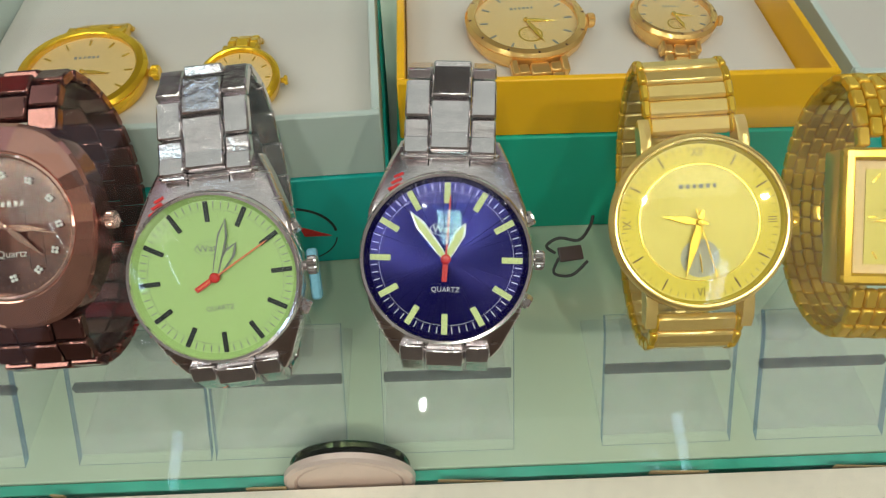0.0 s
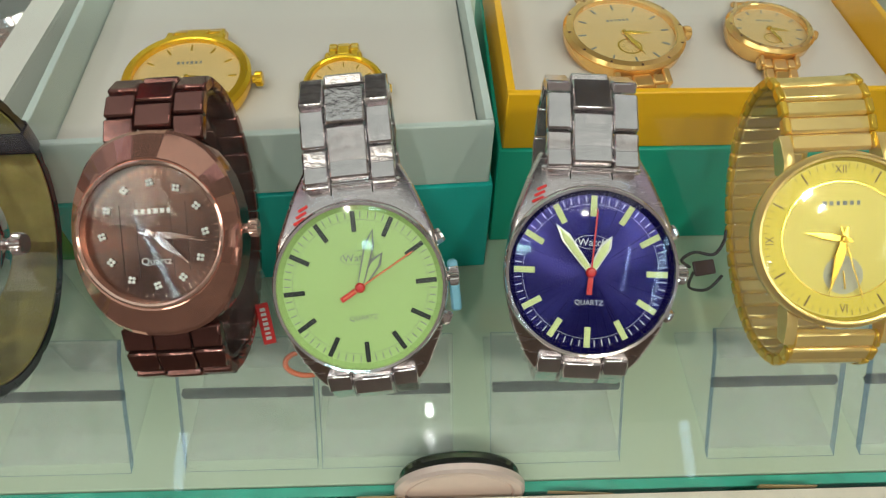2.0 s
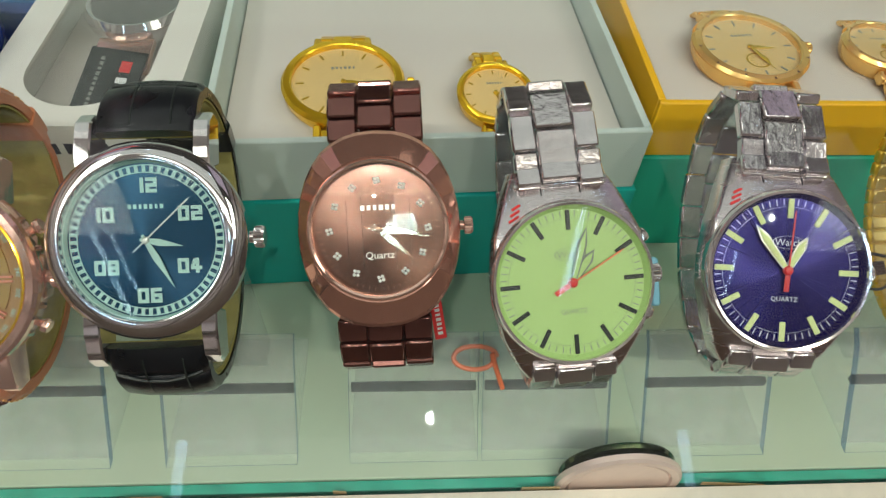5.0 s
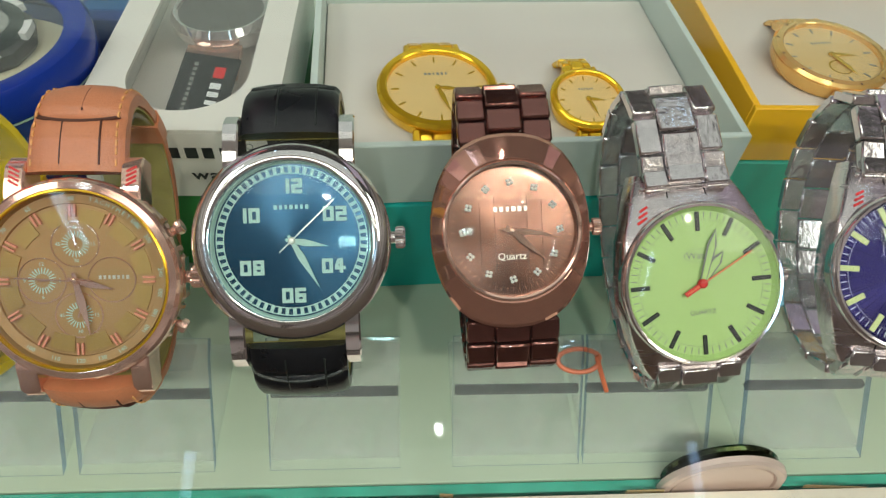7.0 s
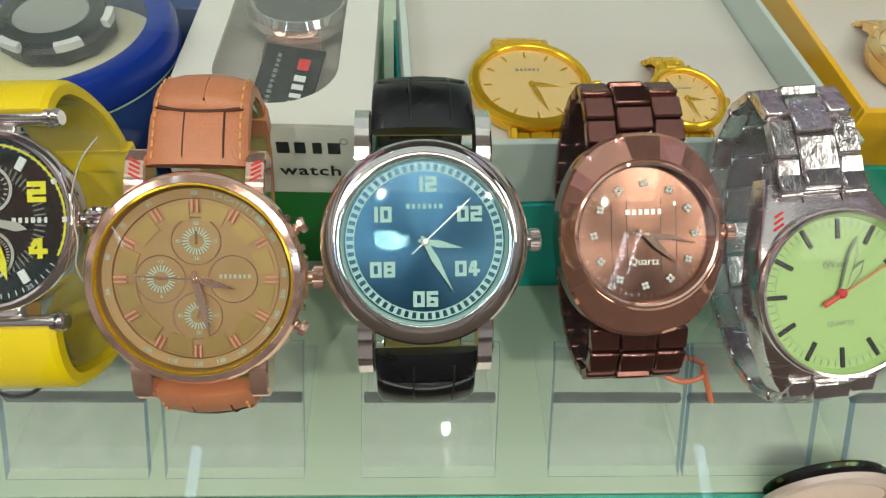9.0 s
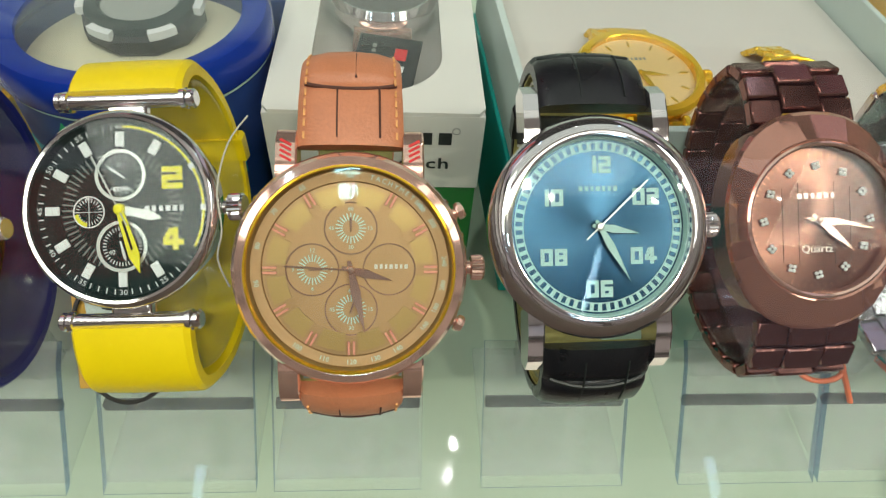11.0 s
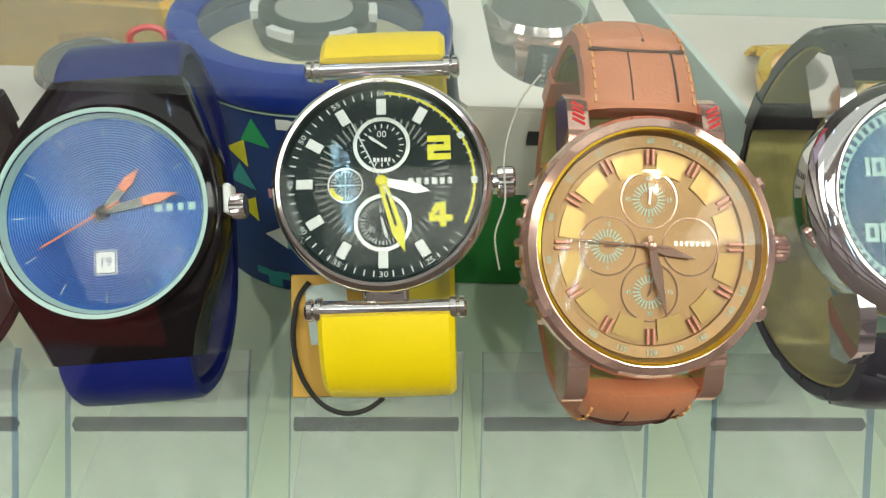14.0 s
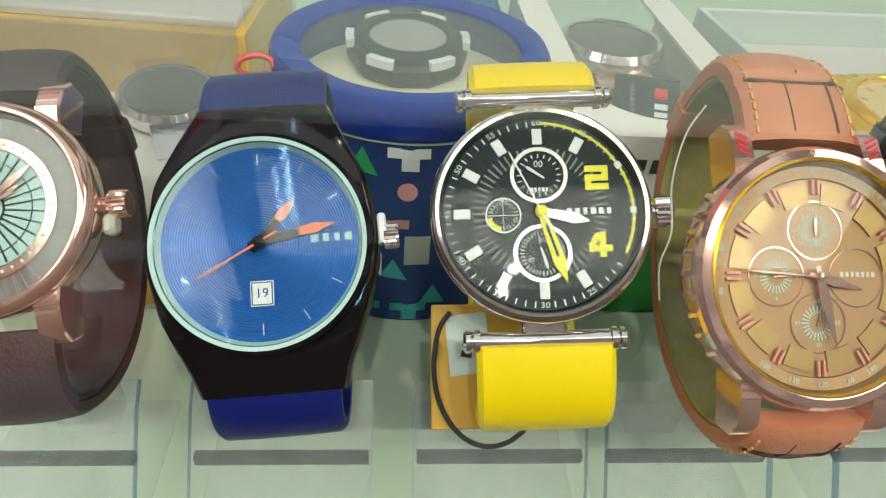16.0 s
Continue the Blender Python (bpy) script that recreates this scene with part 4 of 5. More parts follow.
def chrono_watch(centre, X, Y):
    w = watch("rose gold chronograph watch with tan crocodile-pattern leather strap", centre, X, Y)
    round_case(w, 24.6, 21.2, ROSE, -8.5, 2.6, ROSE, facets=44, flare=0.8)
    flute = mesh_of("bezel_flute", turned(block(1.5, 2.6, 4.4, 0.35), Matrix.Rotation(0.35, 4, "X")), ROSE)
    for a in [235 + 9 * k for k in range(9)] + [55, 64, 73, 107, 116, 125]:
        q = radians(a)
        link("bezel_flute", flute, None, w, "", mm(23.3 * math.sin(q), 23.3 * math.cos(q), -0.9, 0, 0, -a))
    part("bezel_ring", lathe([(21.2, 1.9), (21.8, 2.1), (21.8, 2.8), (21.4, 2.95)], 96), GOLD_DEEP, w)
    d = dial_and_glass(w, 21.2, D_TAN, 0.3, 2.6, D_TANRIM)
    part("chapter_step", lathe([(18.3, 0), (18.5, 0.55), (20.6, 0.75), (20.8, 0)], 96), D_TAN, d)
    wedge = mesh_of("chapter_wedge", arc_band(13.5, 17.4, 5, 25, 0.4, 6), D_TANRIM, sharp=10)
    for i in range(12):
        link("chapter_wedge", wedge, None, d, "", mm(0, 0, 0, 0, 0, -30 * i))
    subs = ((0, 8.7), (-8.0, 0), (8.0, 0), (0, -8.5))
    for i, (x, y) in enumerate(subs):
        part("subdial_ring", ring(5.3, 5.55, 0.16, 48), ROSE, d, "", mm(x, y, 0.05))
        if i != 2:
            part("subdial_ticks", ticks(1.7, 3.2, 24, 0.26), MINT_IN, d, "", mm(x, y, 0.06))
            hand(w, "subdial_hand", 0, 2.4, 0.8, 0.4, ROSE, 0.3).matrix_basis = mm(x, y, 0.3, 0, 0, (0, -85, 0, -20)[i])
            for body, a in zip((("60", "15", "30", "45"), ("12", "3", "6", "9"), (), ("60", "15", "30", "45"))[i], (0, 90, 180, 270)):
                q = radians(a)
                lettering("dial_text", body, 1.25, MINT_IN, d, mm(x + 4.0 * math.sin(q), y + 4.0 * math.cos(q), 0.08))
    word_name(d, 7, 7.4, 1.3, 0.6, SILVER_IN, 0.06, 8.4)
    for dx in (-0.55, 0.55):
        me = mesh_of("hour_marker", block(0.5, 2.9, 0.6, 0.08, dx, 16.7, 0.3), MARK_RED)
        for i in range(12):
            link("hour_marker", me, None, d, "", mm(0, 0, 0.3, 0, 0, -30 * i))
    for body, a in (("60", 0), ("70", 308), ("80", 285), ("90", 262), ("100", 215), ("110", 197), ("120", 180), ("130", 165), ("140", 150), ("65", 330), ("160", 128), ("180", 115), ("200", 100), ("240", 85), ("300", 60), ("400", 48)):
        q = radians(a)
        turn = -a if a < 90 or a > 270 else 180 - a
        lettering("tachymeter_number", body, 1.5, MINT_IN, d, mm(19.6 * math.sin(q), 19.6 * math.cos(q), 0.95, 0, 0, turn))
    for i, ch in enumerate("TACHYMETER"):
        a = 13 + 3.9 * i
        q = radians(a)
        lettering("dial_text", ch, 1.5, MINT_IN, d, mm(19.7 * math.sin(q), 19.7 * math.cos(q), 1.0, 0, 0, -a))
    hand(w, "hour_hand", 105, 9.2, 2, 1.3, ROSE, 0.9, "leaf")
    hand(w, "minute_hand", 168, 14, 2, 1.4, ROSE, 1.2, "leaf")
    hand(w, "second_hand", 274, 14.2, 4, 0.35, ROSE, 1.5, "baton")
    cap(w, ROSE, 0.9, 1.4)
    crown(w, 24.6, 0, 2.8, 4.0, ROSE, 0, -3)
    for a in (28, -28):
        crown(w, 24.4, 0, 1.9, 2.8, ROSE, a, -3, "pusher", None, 8)
    part("crown_guard", block(4.5, 12, 6, 1.2, 22.2, 0, -3.6), ROSE, w)
    lugs(w, 22.0, 13.2, 28.5, ROSE, 4.4, -8, 0.2)
    for sx in (-1, 1):
        part("film_mark", merge(*[turned(block(2.6, 0.5, 0.12), Matrix.Translation((sx * 13.3, y, 0.28 - (y - 20.9) * 0.262)) @ Matrix.Rotation(-0.26, 4, "X") @ Matrix.Rotation(0.5 * sx, 4, "Z")) for y in (23.2, 24.3, 25.4, 26.5)]), RED, w, "red print on the protective film")
    path = loop(25.0, 25.0, -5.5, 43, 30.5, 16, 46)
    leather(w, path, 22.5, LEATHER_TAN, LINING, 4.2, 19, True, STITCH, dome=0.28)
    return w, path


def yellow_watch(centre, X, Y):
    w = watch("black-dial chrome watch with a bright yellow silicone strap", centre, X, Y)
    round_case(w, 21.6, 19.4, CHROME, -8.0, 2.2, CHROME, facets=0)
    d = dial_and_glass(w, 19.4, D_BLACK, 0.3, 2.2)
    part("rehaut", lathe([(18.9, 0.02), (19.4, 1.6), (19.8, 1.6), (19.8, 0.02)], 96), D_BLACK, d)
    index_bars(d, 13.6, 16.8, 1.9, WHITE_IN, 12, (2, 3, 4))
    part("minute_track", ticks(17.3, 18.5, 60, 0.25, 5), WHITE_IN, d, "", mm(0, 0, 0.04))
    part("yellow_arc", arc_band(17.7, 18.2, 2, 118), YELLOW_IN, d, "", mm(0, 0, 0.1))
    for i in (1, 5, 6, 7, 8, 9, 10, 11, 0):
        q = radians(30 * i)
        lettering("minute_number", "%02d" % (5 * i or 60), 1.6, WHITE_IN, d, mm(18.0 * math.sin(q), 18.0 * math.cos(q), 0.12, 0, 0, -30 * i if i in (0, 1, 9, 10, 11) else 180 - 30 * i), wide=1.2)
    for i in (2, 3):
        part("arc_block", block(1.3, 1.3, 0.2, 0.1), WHITE_IN, d, "", mm(17.9 * math.sin(radians(30 * i)), 17.9 * math.cos(radians(30 * i)), 0.2, 0, 0, -30 * i))
    part("dial_rays", merge(ticks(10.5, 13.2, 60, 0.35, 0)), GREY_IN, d, "", mm(0, 0, -0.015))
    part("dial_numeral", square_digits("2", 3.3, 3.6, 1.25), YELLOW_IN, d, "bright yellow numeral", mm(11.2, 6.6, 0.08))
    part("dial_numeral", square_digits("4", 3.3, 3.6, 1.25), YELLOW_IN, d, "bright yellow numeral", mm(11.2, -6.6, 0.08))
    for y, rr in ((7.4, 5.6), (-8.0, 5.6)):
        part("subdial", lathe([(0, 0.0), (rr - 1, 0.0), (rr - 1, 0.25), (rr, 0.3), (rr, 0), (rr, -0.05), (0, -0.05)], 56, False), D_BLACK, d, "", mm(0, y, 0.06))
        part("subdial_ring", ring(rr - 0.75, rr, 0.3, 56), SILVER_IN, d, "", mm(0, y, 0.1))
        part("subdial_ticks", ticks(rr - 2.1, rr - 1.3, 36 if y < 0 else 20, 0.22), WHITE_IN, d, "", mm(0, y, 0.13))
    lettering("dial_text", "00", 1.9, WHITE_IN, d, mm(0, 9.6, 0.15))
    part("small_text_bars", word_bars(5, 3.6, 0.8), WHITE_IN, d, "", mm(0, 4.5, 0.15))
    for body, x, y in (("60", 0, -5.5), ("40", -2.3, -9.3), ("20", 2.3, -9.3)):
        lettering("dial_text", body, 1.5, WHITE_IN, d, mm(x, y, 0.15))
    hand(w, "subdial_hand", 0, 3.4, 1.2, 0.5, WHITE_IN, 0.3).matrix_basis = mm(0, 7.4, 0.35, 0, 0, 55)
    hand(w, "subdial_hand", 0, 3.4, 1.2, 0.5, WHITE_IN, 0.3).matrix_basis = mm(0, -8.0, 0.35, 0, 0, -165)
    part("small_subdial", merge(ring(3.2, 3.5, 0.1, 40), ticks(2.1, 2.9, 24, 0.18), strokes([(-3.2, 0, 3.2, 0), (0, -3.2, 0, 3.2)], 0.12)), WHITE_IN, d, "", mm(-7.2, -0.4, 0.08))
    part("small_arc", arc_band(2.4, 3.2, 190, 260), YELLOW_IN, d, "", mm(-7.2, -0.4, 0.07))
    lettering("dial_text", "60", 1.4, WHITE_IN, d, mm(-7.2, 2.6, 0.12))
    word_name(d, 6, 9.2, 1.8, 0, WHITE_IN, 0.1, 9.4)
    hand(w, "hour_hand", 103, 9.6, 1, 1.7, SILVER_IN, 0.8)
    hand(w, "minute_hand", 163, 14.6, 1, 1.9, YELLOW_IN, 1.1, "sword", "yellow minute hand")
    part("hand_slot", block(0.5, 6.5, 0.1, 0, 0, 6.0, 0), D_BLACK, w, "", mm(0, 0, 1.32, 0, 0, -163))
    hand(w, "second_hand", 334, 13.5, 4, 0.3, SILVER_IN, 1.45, "baton")
    cap(w, YELLOW_IN, 1.2, 1.3)
    crown(w, 21.4, 0, 3.1, 4.6, CHROME, 0, -3)
    for sy in (1, -1):
        prof = [(0, -15.7), (1.7, -15.7), (2.2, -15.2), (2.2, -14.3), (1.5, -14.1), (1.5, -13.8), (2.4, -13.6), (2.4, -12.5), (1.85, -12.3), (1.85, 12.3), (2.4, 12.5), (2.4, 13.6), (1.5, 13.8), (1.5, 14.1), (2.2, 14.3), (2.2, 15.2), (1.7, 15.7), (0, 15.7)]
        part("strap_bar", lathe(prof, 24, False), CHROME, w, "polished chrome strap bar", mm(0, 24.4 * sy, -3.2, 0, 90, 0), sharp=30)
        part("bar_mount", block(9, 6, 3, 0.8, 0, 21.5 * sy, -4), CHROME, w)
    path = loop(25.0, 25.0, -4.6, 32.0, 38.5, 13, 46)
    part("strap", sweep(resample(path, 110, 0, 0.55), lambda u: 25.5, lambda u: 3.6 - 0.8 * u, 0.05), RUBBER_Y, w)
    part("strap", sweep(resample(path, 110, 0.5, 1.0), lambda u: 26.5, lambda u: 2.8 + 0.9 * u, 0.05), RUBBER_Y, w)
    keeper = resample(path, 10, 0.28, 0.33)
    part("strap_keeper", sweep(keeper, lambda u: 28.5, lambda u: 5.4, 0.05, lift=-1), RUBBER_Y, w)
    return w, path


def blue_watch(centre, X, Y):
    w = watch("black-cased watch with a royal blue dial and navy silicone strap", centre, X, Y)
    run = ((29, 13.5), (22, 16.5), (12, 20.8), (2, 22.3), (-4, 22.3), (-13, 20), (-24, 15.5), (-29, 14))
    rows = []
    for i in range(40):
        y = 29 - 58 * i / 39
        drop = 0.16 * max(0.0, abs(y) - 14) ** 1.25
        rows.append((y, outline(run, y), -0.4 - drop, -8 - drop))
    body = shell(rows, 0.4, 1.2)
    part("case", body, BLACKM, w)
    part("bezel", lathe([(19.4, -0.6), (21.6, -0.8), (21.4, 1.2), (20.4, 1.9), (19.5, 1.7)], 96), BLACKM, w)
    d = dial_and_glass(w, 19.6, D_RODD, 0.4, 2.0)
    part("rehaut", lathe([(18.8, 0.03), (19.7, 1.9), (20.5, 2.0), (20.5, 0.03)], 96), MINT_IN, d, "pale mint inner ring")
    part("hour_markers", ticks(15.4, 17.6, 12, 0.18), SILVER_IN, d, "", mm(0, 0, 0.04))
    part("name_plate", block(12.0, 5.4, 0.12, 0.05), D_RODD, d, "", mm(13.2, 0.2, 0.06))
    word_name(d, 4, 8.6, 2.1, 0.2, MINT_IN, 0.15, 13.6)
    part("date_window", merge(block(4.4, 4.8, 0.12, 0.05), block(3.4, 3.8, 0.16, 0.05)), WHITE_IN, d, "", mm(0, -9.7, 0.08))
    part("date_frame", strokes([(-1.9, -2.1, 1.9, -2.1), (-1.9, 2.1, 1.9, 2.1), (-1.9, -2.1, -1.9, 2.1), (1.9, -2.1, 1.9, 2.1)], 0.2), TIN_NAVY, d, "", mm(0, -9.7, 0.2))
    lettering("date_number", "19", 2.6, TIN_NAVY, d, mm(0, -9.7, 0.22))
    for nm, a, l, tip in (("hour_hand", 41, 10.6, 5.2), ("minute_hand", 79, 14.8, 7.0)):
        hand(w, nm, a, l, 2.2, 1.6, BLACKM, 0.7 if nm[0] == "h" else 1.0)
        part("hand_tip", prism([(-0.8, l - tip), (0.8, l - tip), (1.0, l - tip * 0.55), (0, l + 0.2), (-1.0, l - tip * 0.55)], 0, 0.1), ORANGE, w, "orange hand tip", mm(0, 0, 0.9 if nm[0] == "h" else 1.2, 0, 0, -a), smooth=False)
    hand(w, "second_hand", 242, 13.6, 4, 0.4, ORANGE, 1.35, "baton")
    cap(w, BLACKM, 1.3, 1.2)
    crown(w, 22.4, 0, 2.6, 4.0, STEEL, 0, -3)
    part("crown_guard", block(1.6, 6.0, 4, 0.4, 23.2, 1.5, -3), WHITE_IN, w, "white plastic crown stop")
    path = loop(27.0, 27.0, -7.5, 37.5, 35.5, 16, 46)
    part("strap", sweep(resample(path, 110, 0, 0.55), lambda u: 26 - 4 * u, lambda u: 2.8, 0.05), RUBBER_B, w)
    part("strap", sweep(resample(path, 110, 0.5, 1.0), lambda u: 22 + 4 * u, lambda u: 2.8, 0.05), RUBBER_B, w)
    return w, path


def fan_watch(centre, X, Y):
    w = watch("rose gold watch with a pale fan-patterned dial and dark leather strap", centre, X, Y)
    round_case(w, 20.6, 17.8, ROSE, -8, 2.6, ROSE)
    d = dial_and_glass(w, 17.8, D_GREY, 0.5, 2.4, D_GREY)
    part("inner_ring", lathe([(11.3, 0), (11.5, 0.5), (13.4, 0.5), (13.6, 0)], 72), ROSE, d, "stone-set inner ring")
    me = mesh_of("ring_stone", lathe([(0, 0.3), (0.3, 0.15), (0.35, 0), (0, 0)], 6, False), CRYSTALS, False)
    for i in range(40):
        q = radians(9 * i)
        link("ring_stone", me, None, d, "", mm(12.4 * math.sin(q), 12.4 * math.cos(q), 0.5))
    part("fan_disc", lathe([(0, 0.1), (11.2, 0.1), (11.2, 0), (0, 0)], 64, False), MINT_IN, d, "pale mint fan disc", mm(0, 0, 0.04))
    part("fan_blades", merge(ticks(4.0, 11.0, 30, 0.4), ring(3.6, 4.0, 0.1), ring(8.8, 9.0, 0.1)), BLACK_IN, d, "", mm(0, 0, 0.16))
    hand(w, "hour_hand", 60, 8, 1.5, 1.2, ROSE, 0.7)
    hand(w, "minute_hand", 50, 12, 1.5, 1.1, ROSE, 1.0)
    cap(w, ROSE, 0.9, 1.0)
    crown(w, 20.4, 0, 2.7, 4.6, ROSE, 0, -3)
    part("crown_guard", block(2.4, 4.0, 4, 0.8, 21.6, -4, -3), CORD_W, w, "white plastic crown stop")
    lugs(w, 19.5, 11.5, 24.5, ROSE, 4.4, -8, 0.5)
    path = loop(22.0, 22.0, -5.0, 32.5, 36.5, 14, 45)
    leather(w, path, 22.0, LEATHER_BROWN, LEATHER_BROWN, 3.2, 20, False)
    return w, path


# ---- boxes behind ----
def tray_box(label, x0, y0, width, depth, yaw, top, step, up_mat, low_mat, pad_z):
    """A gift box without its lid: a coloured base, a tray on it and a pad with slots."""
    root = tagged(new("gift_box"), label, "gift box", "open watch boxes")
    root.matrix_basis = pose(x0, y0, 0, 0, 0, yaw)
    t = 2.6
    part("base", block(width + 2.4, depth + 2.4, step - 0.2, 0.5, width / 2, depth / 2, step / 2), low_mat, root, "", None)
    h = top - step
    cz = step + h / 2
    part("tray_wall", block(width, t, h, 0.45, width / 2, t / 2, cz), up_mat, root)
    part("tray_wall", block(width, t, h, 0.45, width / 2, depth - t / 2, cz), up_mat, root)
    part("tray_wall", block(t, depth - 2 * t, h, 0.3, t / 2, depth / 2, cz), up_mat, root)
    part("tray_wall", block(t, depth - 2 * t, h, 0.3, width - t / 2, depth / 2, cz), up_mat, root)
    part("pad", block(width - 2 * t - 0.6, depth - 2 * t - 0.6, pad_z - step, 1.6, width / 2, depth / 2, (pad_z + step) / 2, 2), SATIN, root, "white padded insert")
    return root


def boxed_watch(centre, R, tilt, yaw, mat, dial, label, strap_w, links=True, sub=False, roman=False):
    w = tagged(new("wristwatch"), label, "watch", "watches in boxes")
    w.matrix_basis = pose(*centre, tilt, 0, yaw)
    rd = R * 0.84
    part("case", lathe([(0, -6), (R - 2, -6), (R - 0.3, -3), (R, 0), (rd + 0.5, 0.6), (rd + 0.5, -0.6), (0, -0.6)], 64, False), mat, w)
    part("bezel", lathe([(R - 0.2, 0), (R + 0.2, 0.8), (R - 0.8, 2.0), (rd + 0.5, 2.2), (rd, 1.8), (rd, 0)], 64), mat, w)
    d = part("dial", lathe([(0, 0), (rd, 0), (rd, -0.4), (0, -0.4)], 64, False), dial, w)
    me = mesh_of("hour_marker", block(0.7 if R > 18 else 0.5, R * 0.13, 0.3, 0.05, 0, rd * 0.84, 0.15), GREY_IN if sub else GOLD)
    for i in range(12):
        link("hour_marker", me, None, d, "", mm(0, 0, 0.02, 0, 0, -30 * i))
    part("name_bars", word_bars(6, R * 0.42, R * 0.06, 0.34), GREY_IN, d, "", mm(0, rd * 0.42, 0.05))
    if sub:
        part("seconds_dial", merge(ring(R * 0.17, R * 0.2, 0.1, 32), ticks(R * 0.08, R * 0.15, 12, 0.2)), GOLD, w, "", mm(0, -rd * 0.42, 0.05))
        part("bezel_numerals", ticks(R - 1.9, R - 0.8, 12, 0.8), BROWN, w, "", mm(0, 0, 2.1))
    hand(w, "hour_hand", 100, R * 0.45, 1, R * 0.06, GOLD, 0.5, "leaf")
    hand(w, "minute_hand", 165, R * 0.66, 1, R * 0.06, GOLD, 0.7, "leaf")
    cap(w, GOLD, 0.8, 0.8)
    g = part("crystal", lathe([(0, 2.4), (rd * 0.6, 2.2), (rd, 1.8), (rd, 1.5), (0, 1.5)], 48, False), GLASS, w, "clear glass crystal")
    g.visible_shadow = False
    crown(w, R, 0, R * 0.12, R * 0.17, mat, 0, -2)
    for sy in (1, -1):
        for sx in (-1, 1):
            part("lug", block(R * 0.13, R * 0.3, 4, 0.6), mat, w, "", mm(sx * strap_w * 0.52, sy * (R + R * 0.06), -2.6, -14 * sy))
    run_t = [(R * 0.98, -2.5), (R + 5, -3.5), (R + 10, -6.5), (R + 14, -12), (R + 16, -19)]
    run_b = [(-R - 16, -19), (-R - 14, -12), (-R - 10, -6.5), (-R - 5, -3.5), (-R * 0.98, -2.5)]
    if sub:
        run_b = [(-R - 12.5, -6.5), (-R - 7, -4.0), (-R - 3, -3.0), (-R * 0.98, -2.5)]
    for run in (run_t, run_b):
        bracelet(w, run, ((0, strap_w * 0.42, 0.5, 0.2), (-strap_w * 0.35, strap_w * 0.27, 0, 0), (strap_w * 0.35, strap_w * 0.27, 0, 0)), 4.6, 2.4, mat)
    return w


def portive_box():
    root = tagged(new("gift_box"), "white watch box with a rounded clear window and green base", "gift box", "open watch boxes")
    root.matrix_basis = pose(-0.2375, 0.158, 0, 0, 0, 0)
    W, D, T = 66, 122, 70
    part("base", block(W - 1, D, 39, 0.5, W / 2, D / 2 + 0.8, 20), CARD_DKGREEN, root, "leaf green lower box")
    # lid with a pill-shaped window: outer frame from strips round the opening
    n = 40
    cx, y0, y1, r = W / 2, 31, 150, 21
    inner = []
    for i in range(n + 1):
        a = math.pi + math.pi * i / n
        inner.append((cx + r * math.cos(a), y0 + r * math.sin(a) * 1.0))
    bm = bmesh.new()
    left = inner
    vo = {}
    ring_pts = [(cx - r, D)] + left + [(cx + r, D)]
    out_pts = []
    for x, y in ring_pts:
        if y >= y0:
            out_pts.append((0 if x < cx else W, y))
        else:
            a = math.atan2(y - y0, x - cx)
            k = min(abs((W / 2) / math.cos(a)) if abs(math.cos(a)) > 1e-6 else 1e9, abs(y0 / math.sin(a)))
            out_pts.append((cx + k * math.cos(a), y0 + k * math.sin(a)))
    for z in (T, T - 1.2):
        vo[z] = ([bm.verts.new((x, y, z)) for x, y in ring_pts], [bm.verts.new((x, y, z)) for x, y in out_pts])
    for z in vo:
        a, b = vo[z]
        for i in range(len(a) - 1):
            bm.faces.new((a[i], a[i + 1], b[i + 1], b[i]))
    for k in (0, 1):
        a, b = vo[T][k], vo[T - 1.2][k]
        for i in range(len(a) - 1):
            bm.faces.new((a[i], a[i + 1], b[i + 1], b[i]))
    part("lid_top", bm, CARD_CREAM, root)
    part("lid_front", block(W, 1.2, T - 41.2, 0.2, W / 2, 0.6, (T - 1.3 + 40) / 2), CARD_CREAM, root)
    for x in (0.6, W - 0.6):
        part("lid_side", block(1.2, D - 2, T - 41.2, 0.2, x, D / 2, (T - 1.3 + 40) / 2), CARD_CREAM, root)
    part("tray", block(W - 4, D - 4, 10, 0.5, W / 2, D / 2, 45), SATIN, root)
    p = part("window", block(2 * r + 3, D - 12, 0.4, 0, cx, (D - 12) / 2 + 9, T - 1.3), PLASTIC, root, "clear plastic window")
    p.visible_shadow = False
    # printed name on the front as plain bars, and the readable word
    part("name_bars", word_bars(7, 38, 4.6, 0.26), BLACK_IN, root, "", mm(38, -0.25, 60.5, 90))
    lettering("printed_word", "watch", 6.2, BLACK_IN, root, mm(46, -0.25, 50.5, 90), "", 1.1, 0.1, 1.25)
    part("mark_ring", ring(1.0, 1.3, 0.06, 20), GREY_IN, root, "", mm(57.5, -0.25, 63.5, 90))
    # watch and its label under the window
    w = tagged(new("wristwatch"), "steel mesh-band watch with a dark dial under the box window", "watch", "watches in boxes")
    w.matrix_basis = pose(-0.2035, 0.240, 0.0605)
    part("case", lathe([(0, -4), (18, -4), (20, -1), (20.4, 3), (18.6, 5.5), (17.4, 5.2), (17.4, 4.0), (0, 4.0)], 64, False), STEEL, w)
    part("dial", lathe([(0, 4.4), (17, 4.4), (17, 4.1), (0, 4.1)], 48, False), D_GREY, w)
    part("strap", sheet([(-19, 0), (-26, -0.5), (-36, -2.5)], -10.5, 10.5, 2.4), ROSE, w, "pinkish mesh band")
    lab = tagged(new("label_card"), "black card label with red and white print", "label", "")
    lab.matrix_basis = pose(-0.2035, 0.1895, 0.0590, 22, 0, -12)
